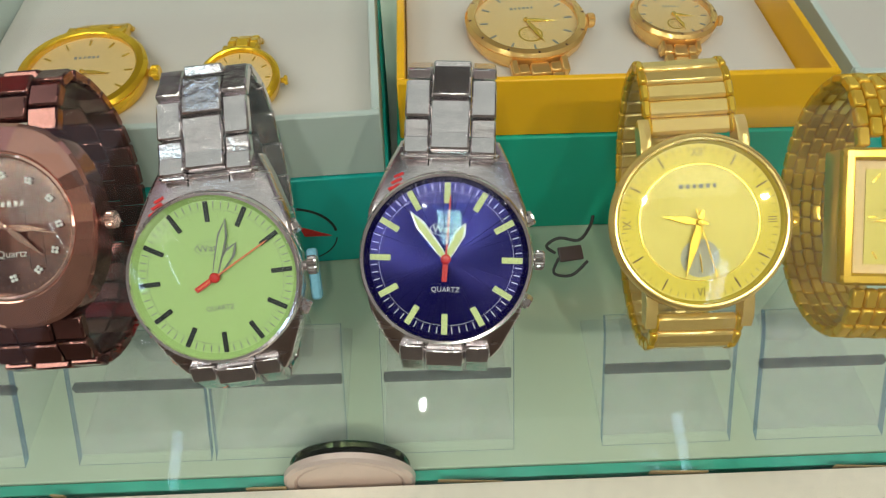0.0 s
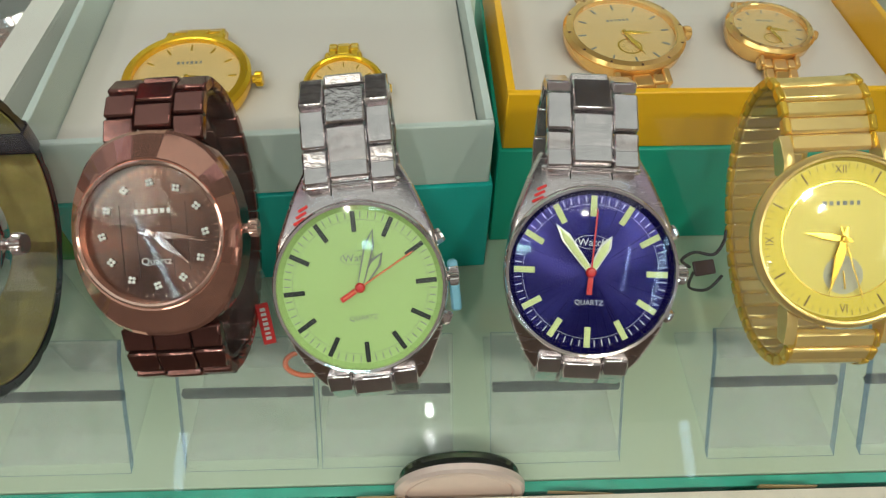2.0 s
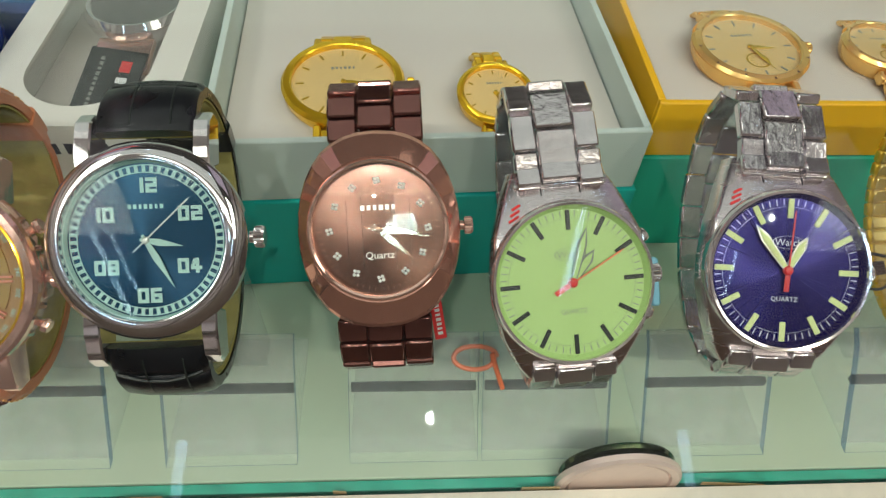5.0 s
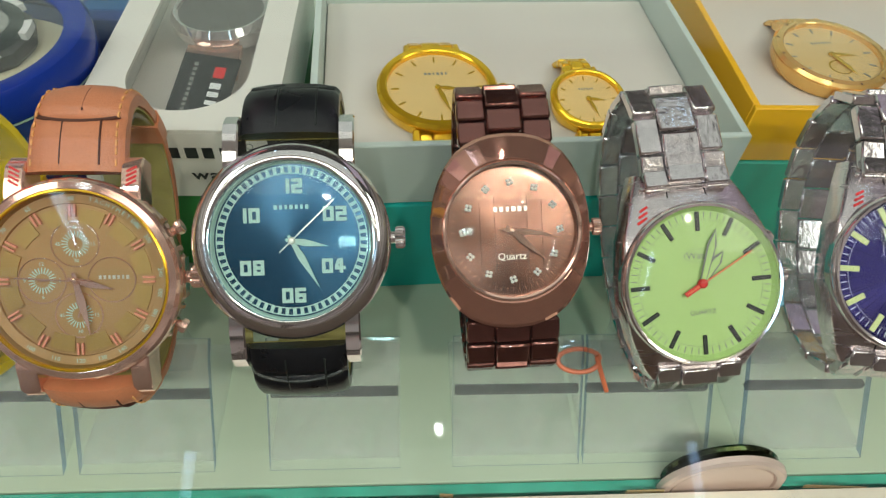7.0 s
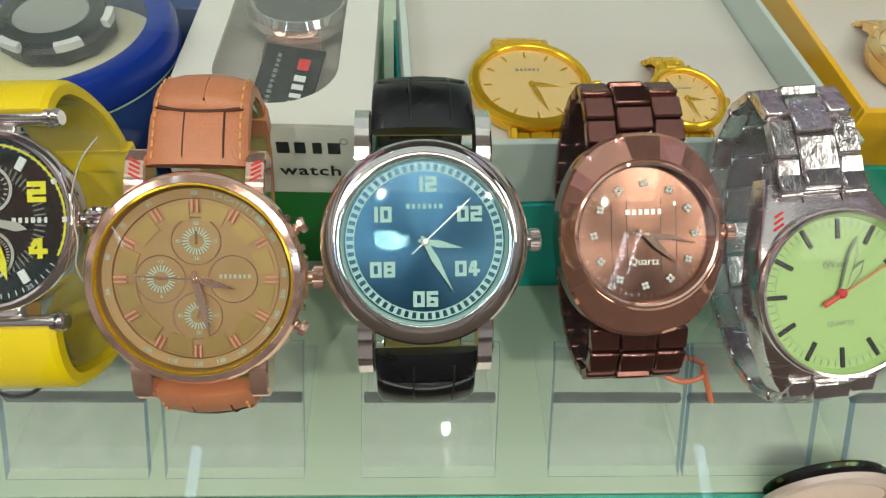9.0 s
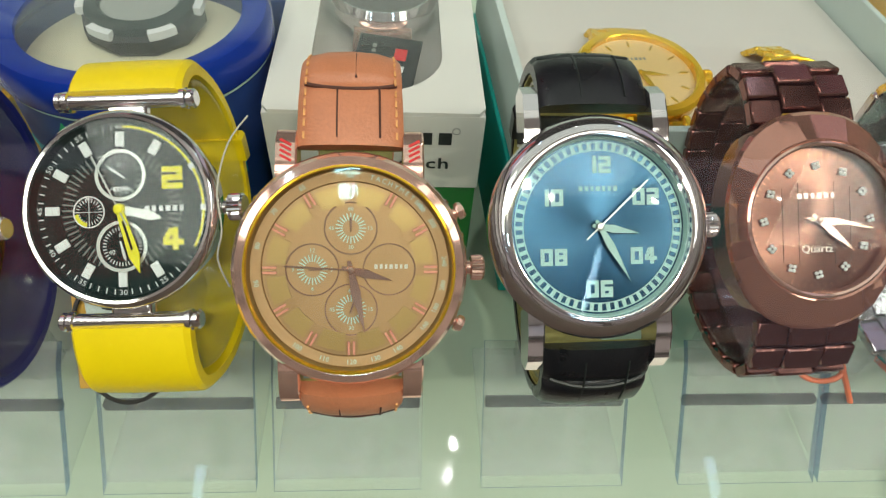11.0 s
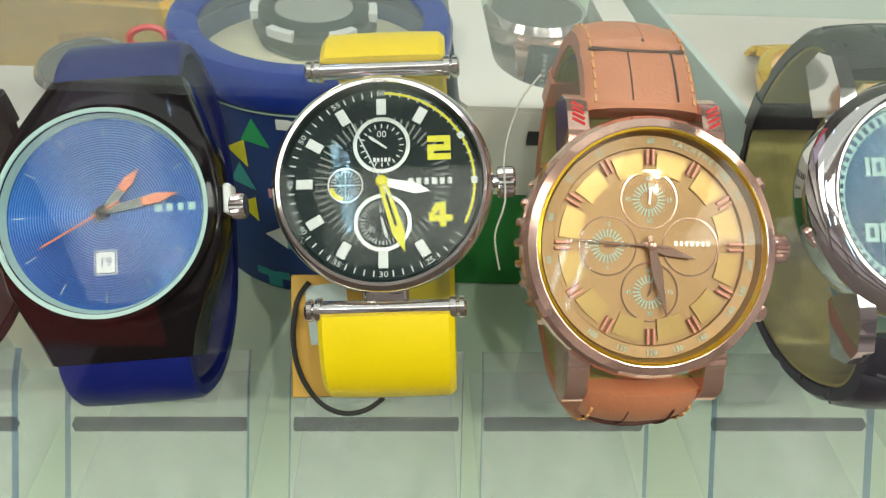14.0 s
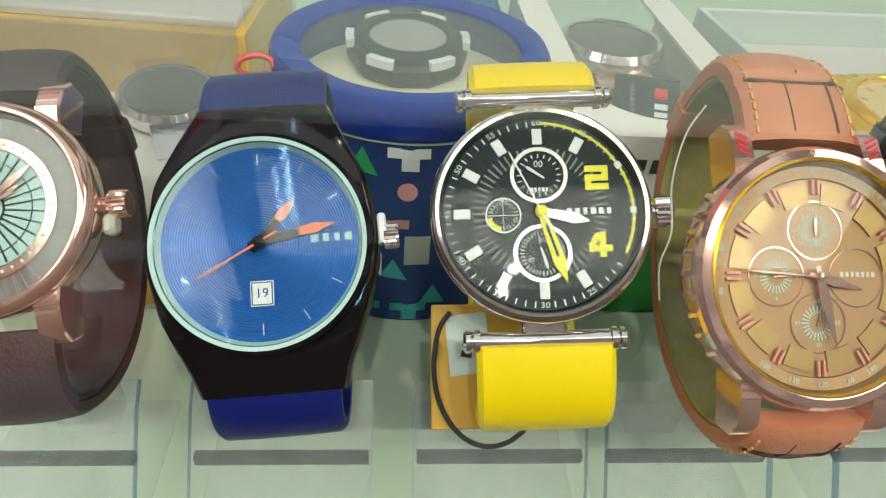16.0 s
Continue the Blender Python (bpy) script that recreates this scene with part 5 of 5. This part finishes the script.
    part("card", block(22, 36, 0.8, 0.3), BLACK_IN, lab)
    part("red_print", block(4.2, 4.6, 0.1, 0.04), RED, lab, "red print", mm(4.5, 11, 0.46))
    part("white_print", turned(word_bars(6, 21, 4.2, 0.3), Matrix.Rotation(-math.pi / 2, 4, "Z")), WHITE_IN, lab, "white print", mm(4.5, -3.5, 0.46))
    part("fine_print", turned(word_bars(14, 30, 1.5, 0.3), Matrix.Rotation(-math.pi / 2, 4, "Z")), GREY_IN, lab, "", mm(-5, -0.5, 0.46))


def round_tin():
    root = tagged(new("round_tin"), "blue round tin box with printed triangles and a clear lid", "tin box")
    root.matrix_basis = pose(-0.2805, 0.1945, 0, 0, 0, 0) @ Matrix.Diagonal((0.965, 0.965, 1, 1))
    part("body", lathe([(0, 0), (42, 0), (42.2, 0.8), (42.2, 69.5), (40.5, 69.5), (40.5, 50), (0, 50)], 96, False), TIN_NAVY, root, "navy printed paper side")
    part("lid", lathe([(43.4, 68.6), (43.8, 69.4), (43.8, 77.5), (42.4, 79.6), (39.5, 80), (34.5, 78.6), (34.2, 77.6), (42.6, 76.8), (42.6, 68.6)], 96), TIN_BLUE, root, "glossy blue lid ring")
    p = part("window", lathe([(0, 78.4), (34.3, 78.0), (34.3, 77.7), (0, 78.0)], 72, False), PLASTIC, root, "clear plastic lid window")
    p.visible_shadow = False
    part("rim_line", lathe([(42.3, 67.2), (42.9, 67.4), (42.9, 68.0), (42.3, 68.2)], 96), MINT_IN, root, "pale rim line")
    part("cushion", lathe([(0, 66.5), (30, 66), (37.5, 65), (40, 62), (40, 52), (0, 52)], 64, False), surf("cream_cushion", (0.74, 0.70, 0.50), 0.8, 0, 700, 0.06, 0.3, 30), root)

    def patch(poly, mat, a, z):
        bm = bmesh.new()
        vs = []
        for lay, rr in ((0, 42.25), (1, 42.55)):
            for x, y in poly:
                q = radians(a) + x / 42.2
                vs.append(bm.verts.new((rr * math.sin(q), -rr * math.cos(q), z + y)))
        k = len(poly)
        bm.faces.new(vs[:k])
        bm.faces.new(vs[k:][::-1])
        for i in range(k):
            bm.faces.new((vs[i], vs[(i + 1) % k], vs[k + (i + 1) % k], vs[k + i]))
        part("printed_shape", bm, mat, root)
    tri_ = [(-4.5, -3.5), (4.5, -4.5), (0, 4)]
    left_ = [(-4, 0), (3, 4.5), (3, -4.5)]
    step_ = [(-6, 0), (6, 0), (6, -3), (3, -3), (3, -7), (-2, -7), (-2, -3), (-6, -3)]
    dot_ = [(3 * math.cos(i * 0.524), 3 * math.sin(i * 0.524)) for i in range(12)]
    box_ = [(-4, 5), (4, 5), (4, -6), (-4, -6)]
    shapes = [(tri_, P_GREEN, -19, 61), (left_, WHITE_IN, -15, 24), (tri_, P_TEAL, -6, 23), (step_, WHITE_IN, -1, 66), (left_, YELLOW_IN, -28, 53), (tri_, P_TEAL, -28, 45),
              (dot_, P_PINK, -1, 52), (step_, P_PINK, -8, 42), (box_, SILVER_IN, 4, 31), (step_, P_TEAL, 1, 8), (step_, P_TEAL, -20, 8), (tri_, P_TEAL, 12, 12), (left_, YELLOW_IN, -27, 33),
              (step_, WHITE_IN, 20, 52), (tri_, P_GREEN, 26, 30), (left_, P_TEAL, 36, 58), (tri_, YELLOW_IN, 24, 64), (step_, P_TEAL, -44, 50), (tri_, P_GREEN, -50, 25), (left_, P_TEAL, 48, 40)]
    for poly, mat, a, z in shapes:
        patch(poly, mat, a, z)
    # sport watch under the lid
    w = tagged(new("wristwatch"), "black and white plastic sport watch inside the round tin", "watch", "watches in boxes")
    w.matrix_basis = pose(-0.2815, 0.2055, 0.0702, 3, 0, 4)
    part("case", lathe([(0, -4), (17, -4), (19.5, -1), (19.5, 3), (17, 5), (0, 5)], 10, False), BLACK_IN, w, sharp=20)
    part("bezel", lathe([(12.2, 4.5), (17.6, 4.5), (17.2, 6.3), (13, 7.2), (12.2, 6.6)], 64), D_BLACK, w)
    part("white_marks", merge(*[arc_band(14.0, 19.8, a, a + 26, 2.6, 6) for a in (18, 78, 138, 198, 258, 318)]), WHITE_IN, w, "white bezel segments", mm(0, 0, 3.6))
    part("display", lathe([(0, 6.2), (12.2, 6.0), (12.2, 5), (0, 5)], 48, False), surf("grey_display", (0.35, 0.36, 0.33), 0.15, 0, 600, 0.1, 0), w, "grey display")


def clear_boxes():
    """Clear lids with yellow card trays behind the last watches."""
    for x, y, z, sx, sy, sz, low, yaw in ((-0.394, 0.302, 0, 108, 96, 78, 54, -3), (-0.391, 0.203, 0, 92, 92, 58, 29, 2), (-0.508, 0.300, 0, 100, 96, 78, 54, 2), (-0.492, 0.200, 0, 92, 92, 58, 29, -1)):
        root = tagged(new("gift_box"), "clear plastic watch box on a yellow card tray", "gift box", "clear boxes")
        root.matrix_basis = pose(x, y, z, 0, 0, yaw)
        part("tray", merge(block(sx - 3, sy - 3, low, 0.6, 0, 0, low / 2 + 0.1)), CARD_YELLOW, root, "yellow card tray")
        part("insert", block(sx - 10, sy - 12, 4.4, 1.0, 0, 0, low + 2.0), SATIN, root)
        t = 1.4
        for nm, b in (("lid_front", block(sx, t, sz, 0.3, 0, -sy / 2, sz / 2)), ("lid_back", block(sx, t, sz, 0.3, 0, sy / 2, sz / 2)), ("lid_side", block(t, sy - t, sz, 0.3, -sx / 2, 0, sz / 2)), ("lid_side", block(t, sy - t, sz, 0.3, sx / 2, 0, sz / 2)), ("lid_top", block(sx, sy, t, 0.3, 0, 0, sz + t / 2 + 0.1))):
            part(nm, b, PLASTIC, root).visible_shadow = False
        w = tagged(new("wristwatch"), "steel watch with a dark dial lying inside a clear box", "watch", "watches in boxes")
        w.matrix_basis = pose(x + 0.024, y + 0.022, z + low * 0.001 + 0.0115, 8, 0, yaw + 20)
        part("case", lathe([(0, -5), (16, -5), (18, -2), (18.2, 2), (16.5, 4), (15.4, 3.8), (15.4, 3), (0, 3)], 64, False), STEEL, w)
        part("dial", lathe([(0, 3.3), (15.2, 3.3), (15.2, 3.1), (0, 3.1)], 48, False), D_GREY, w)
        for run in ([(17, 0), (24, -1), (30, -4)], [(-30, -4), (-24, -1), (-17, 0)]):
            part("strap", sheet(run, -9, 9, 2.2), STEEL_WRAP, w)


def navy_box():
    root = tagged(new("carton"), "dark blue printed carton with pale lettering", "carton")
    root.matrix_basis = pose(-0.2525, 0.285, 0)
    part("body", block(24, 92, 60, 0.6, 0, 0, 30.1), TIN_NAVY, root)
    part("printed_panel", block(19, 50, 0.3, 0.1, 0, -14, 60.2), surf("mid_blue_print", (0.02, 0.12, 0.30), 0.5, 0, 900, 0.15, 0), root, "mid blue print")
    part("lettering_bars", turned(word_bars(3, 13, 7, 0.35), Matrix.Rotation(0.15, 4, "Z")), BLACK_IN, root, "", mm(1, -28, 60.5))


def front_lock():
    root = tagged(new("lock_disc"), "round pinkish chrome glass lock half sunk behind the rail", "lock")
    root.matrix_basis = pose(-0.0265, 0.0650, 0.0014, 88, 0, 0)
    part("face", lathe([(0, 1.0), (16.0, 1.0), (16.5, 0.4), (17.1, 1.3), (19.3, 1.5), (20.3, 0.7), (20.5, -1.0), (0, -1.0)], 72, False), surf("pinkish_chrome", (0.84, 0.68, 0.61), 0.35, 0.4, 500, 0.06, 0.02, 60), root)
    # dark disc modelled in place of the lock's mirror image in the glass
    part("reflection_disc", lathe([(0, 0.9), (16.5, 0.9), (18.2, 0.4), (18.8, -0.6), (18.4, -1.4), (0, -1.4)], 72, False), surf("dark_green_reflection", (0.06, 0.08, 0.035), 0.12, 1.0, 500, 0.2, 0.02, 60), root, "dark disc in place of the lock's reflection in the glass", mm(0, 1.6, -3.4))
    part("collar", lathe([(0, -2.8), (9, -2.8), (9, -0.6), (0, -0.6)], 32, False), CHROME, root)


def small_things():
    tag = tagged(new("price_tag"), "ochre card price tag with a white sticker and black cord", "tag")
    tag.matrix_basis = pose(-0.2665, 0.0955, 0.0475, 50, 0, 2)
    part("card", block(20, 27, 0.8, 0.3), TAGCARD, tag)
    part("sticker", block(9, 13, 0.12, 0.05), CARD_WHITE, tag, "", mm(-2, 5, 0.5, 0, 0, 6))
    part("writing_bars", turned(word_bars(3, 6.5, 2.4, 0.35), Matrix.Rotation(1.4, 4, "Z")), BLACK_IN, tag, "", mm(-2, 5, 0.62))
    part("cord", tube([(-6, 12, 1), (-8.5, 8, 1.5), (-9.5, 0, 1.6), (-8, -8, 1.4), (-4, -14, 2), (1, -16.5, 2.6), (6, -16, 2.6), (10, -13.5, 2.2)], 0.55), CORD, tag)
    red = tagged(new("swing_tag"), "small red paper tag with white print", "tag")
    red.matrix_basis = pose(-0.0848, 0.1052, 0.0375, 48, 0, 14)
    part("card", block(3.8, 13, 0.6, 0.2), RED, red)
    part("printed_letters", turned(word_bars(7, 10.5, 1.6, 0.3), Matrix.Rotation(-math.pi / 2, 4, "Z")), WHITE_IN, red, "", mm(0, 0, 0.36))
    orange = tagged(new("ribbon_loop"), "thin orange ribbon loop on the shelf", "ribbon")
    orange.matrix_basis = pose(-0.073, 0.098, 0.026, 40, 0, 0)
    pts = [(7.5 * math.cos(a) * (1 - 0.03 * a), 3.6 * math.sin(a), 0.5 * a) for a in [i * 0.42 for i in range(17)]]
    part("ribbon", tube(pts + [(7, -4, 3), (9, -10, 2)], 0.8), ORANGE, orange)
    st = tagged(new("tag_string"), "white twisted string hanging from a watch strap", "string")
    st.matrix_basis = pose(-0.228, 0.1, 0.099, 0, 0, 0)
    part("string", tube([(0, 12, 4), (-4, 8, 0), (-6.5, 2, -7), (-6, -3, -14), (-7.5, -6, -20), (-6, -8, -27)], 0.2), CORD_W, st)
    lg = tagged(new("red_loop"), "red twisted thread loop", "thread")
    lg.matrix_basis = pose(-0.3243, 0.1783, 0.0760)
    part("thread", tube([(5 * math.cos(i * 0.6), 1.0 * math.sin(i * 0.9), 3 * math.sin(i * 0.6)) for i in range(10)], 0.9), RED, lg)
    bow = tagged(new("tag_knot"), "black and red tag cord with a folded tag", "tag")
    bow.matrix_basis = pose(0.0375, 0.100, 0.070, 30, 0, 10) @ Matrix.Scale(0.72, 4)
    part("tag", turned(block(11, 5.5, 1, 0.4), Matrix.Rotation(0.35, 4, "Y")), LEATHER_BROWN, bow)
    part("cord", tube([(-6, 1, 1), (-9, 4, 2), (-4, 6, 3), (3, 4, 3), (8, 8, 3), (11, 12, 1)], 0.6), CORD, bow)
    part("cord", tube([(-5, -1, 1), (-8, -6, 1), (-2, -8, 2), (5, -4, 2)], 0.55), CORD, bow)


def printed_logo(box):
    run = lambda a, b, n: [(15 * math.sin(a + (b - a) * i / n), 0, 15 * math.cos(a + (b - a) * i / n)) for i in range(n + 1)]
    part("printed_mark", tube(run(0.0, 1.45, 10), 0.55), BLACK_IN, box, "", mm(110.5, -1.2, 17.5))
    part("printed_mark", tube(run(1.75, 2.7, 8), 0.3), BLACK_IN, box, "", mm(110.5, -1.2, 17.5))
    part("printed_mark", prism([(2, 5), (13, -1), (3, -0.6)], 0, 0.3), RED, box, "", mm(110.5, -1.25, 17.5, 90))


# ---- build ----
build_setting()
build_shop_walls()
boxA = tray_box("white gift box tray on a teal base holding two gold watches", -0.1595, 0.1468, 146, 112, 3.0, 72.6, 46.6, CARD_WHITE, CARD_TEAL, 60)
printed_logo(boxA)
boxB = tray_box("yellow gift box tray on a green base holding two gold watches", -0.0085, 0.1672, 146, 112, 0.3, 73.9, 50.0, CARD_YELLOW, CARD_GREEN, 62)
boxed_watch((-0.1170, 0.1864, 0.0668), 21.7, 5, 4, GOLD_DEEP, D_CHAMP, "gold watch with a champagne dial lying on a white pad", 18)
boxed_watch((-0.0628, 0.1811, 0.0666), 13.8, 12, 4, GOLD_DEEP, D_CHAMP, "small gold watch with a champagne dial lying on a white pad", 11)
boxed_watch((0.0385, 0.2080, 0.0690), 22.3, 2, 6, GOLD_ROSE, D_CHAMP, "gold watch with a numbered bezel lying on a white pad", 17, sub=True)
boxed_watch((0.0940, 0.2105, 0.0685), 15.9, 1, -4, GOLD_ROSE, D_CHAMP, "small gold watch with a numbered bezel lying on a white pad", 12, sub=True)
tray_box("white gift box tray standing on a teal base", 0.1440, 0.1700, 120, 112, -1.5, 72.0, 46.0, CARD_WHITE, CARD_TEAL, 60)
portive_box()
round_tin()
clear_boxes()
navy_box()
front_lock()
small_things()

STANDS = []
wr, pa = sport_watch((0.0043, 0.0930, 0.0787), (0.996, -0.084, 0.015), (0.053, 0.75, 0.66), D_BLUE, LUME, LUME, WHITE_IN, "steel watch with a dark blue dial and luminous bars", (28, 322, 3), 48.5, RED, 1.5)
STANDS.append((wr, pa, 0.005, 21.4))
wr, pa = sport_watch((-0.0520, 0.0914, 0.0762), (0.996, 0.065, 0.062), (-0.089, 0.737, 0.67), D_LIME, BLACK_IN, D_LIME, GREY_IN, "steel watch with a luminous pale green dial and black bars", (38, 18, 61), 51.5, ORANGE, 1.15)
part("crown_stop", block(2.6, 13, 3.2, 0.6, 23.0, -2.5, -5.0), BLUE_CLIP, wr, "pale blue plastic crown stop")
STANDS.append((wr, pa, -0.0490, 21.4))
wr, pa = gold_watch((0.0666, 0.0979, 0.0839), (0.994, -0.057, 0.094), (-0.014, 0.78, 0.625))
STANDS.append((wr, pa, 0.0758, 21.0))
wr, pa = square_watch((0.1185, 0.0975, 0.084), (0.994, -0.10, 0.06), (-0.02, 0.77, 0.63))
STANDS.append((wr, pa, 0.1265, 21.0))
wr, pa = brown_watch((-0.1016, 0.1024, 0.0844), (0.999, 0.019, 0.05), (-0.048, 0.747, 0.663))
STANDS.append((wr, pa, -0.0925, 23.0))
wr, pa = number_watch((-0.1555, 0.0946, 0.0897), (1.0, 0.023, 0.02), (-0.031, 0.752, 0.659))
STANDS.append((wr, pa, -0.1515, 20.5))
wr, pa = chrono_watch((-0.2071, 0.0903, 0.0803), (0.999, 0.031, -0.019), (-0.006, 0.70, 0.71))
STANDS.append((wr, pa, -0.2110, 19.5))
wr, pa = yellow_watch((-0.2570, 0.1046, 0.0828), (0.994, -0.036, 0.1), (-0.037, 0.762, 0.647))
STANDS.append((wr, pa, -0.2580, 24.0))
wr, pa = blue_watch((-0.3106, 0.1025, 0.0752), (0.994, 0.03, 0.1), (-0.10, 0.74, 0.66))
STANDS.append((wr, pa, -0.3100, 21.5))
wr, pa = fan_watch((-0.3600, 0.1045, 0.0800), (0.99, 0.03, 0.1), (-0.08, 0.74, 0.66))
STANDS.append((wr, pa, -0.3640, 20.0))
for wr, pa, x, bw in STANDS:
    stand(x, wr, pa, bw)
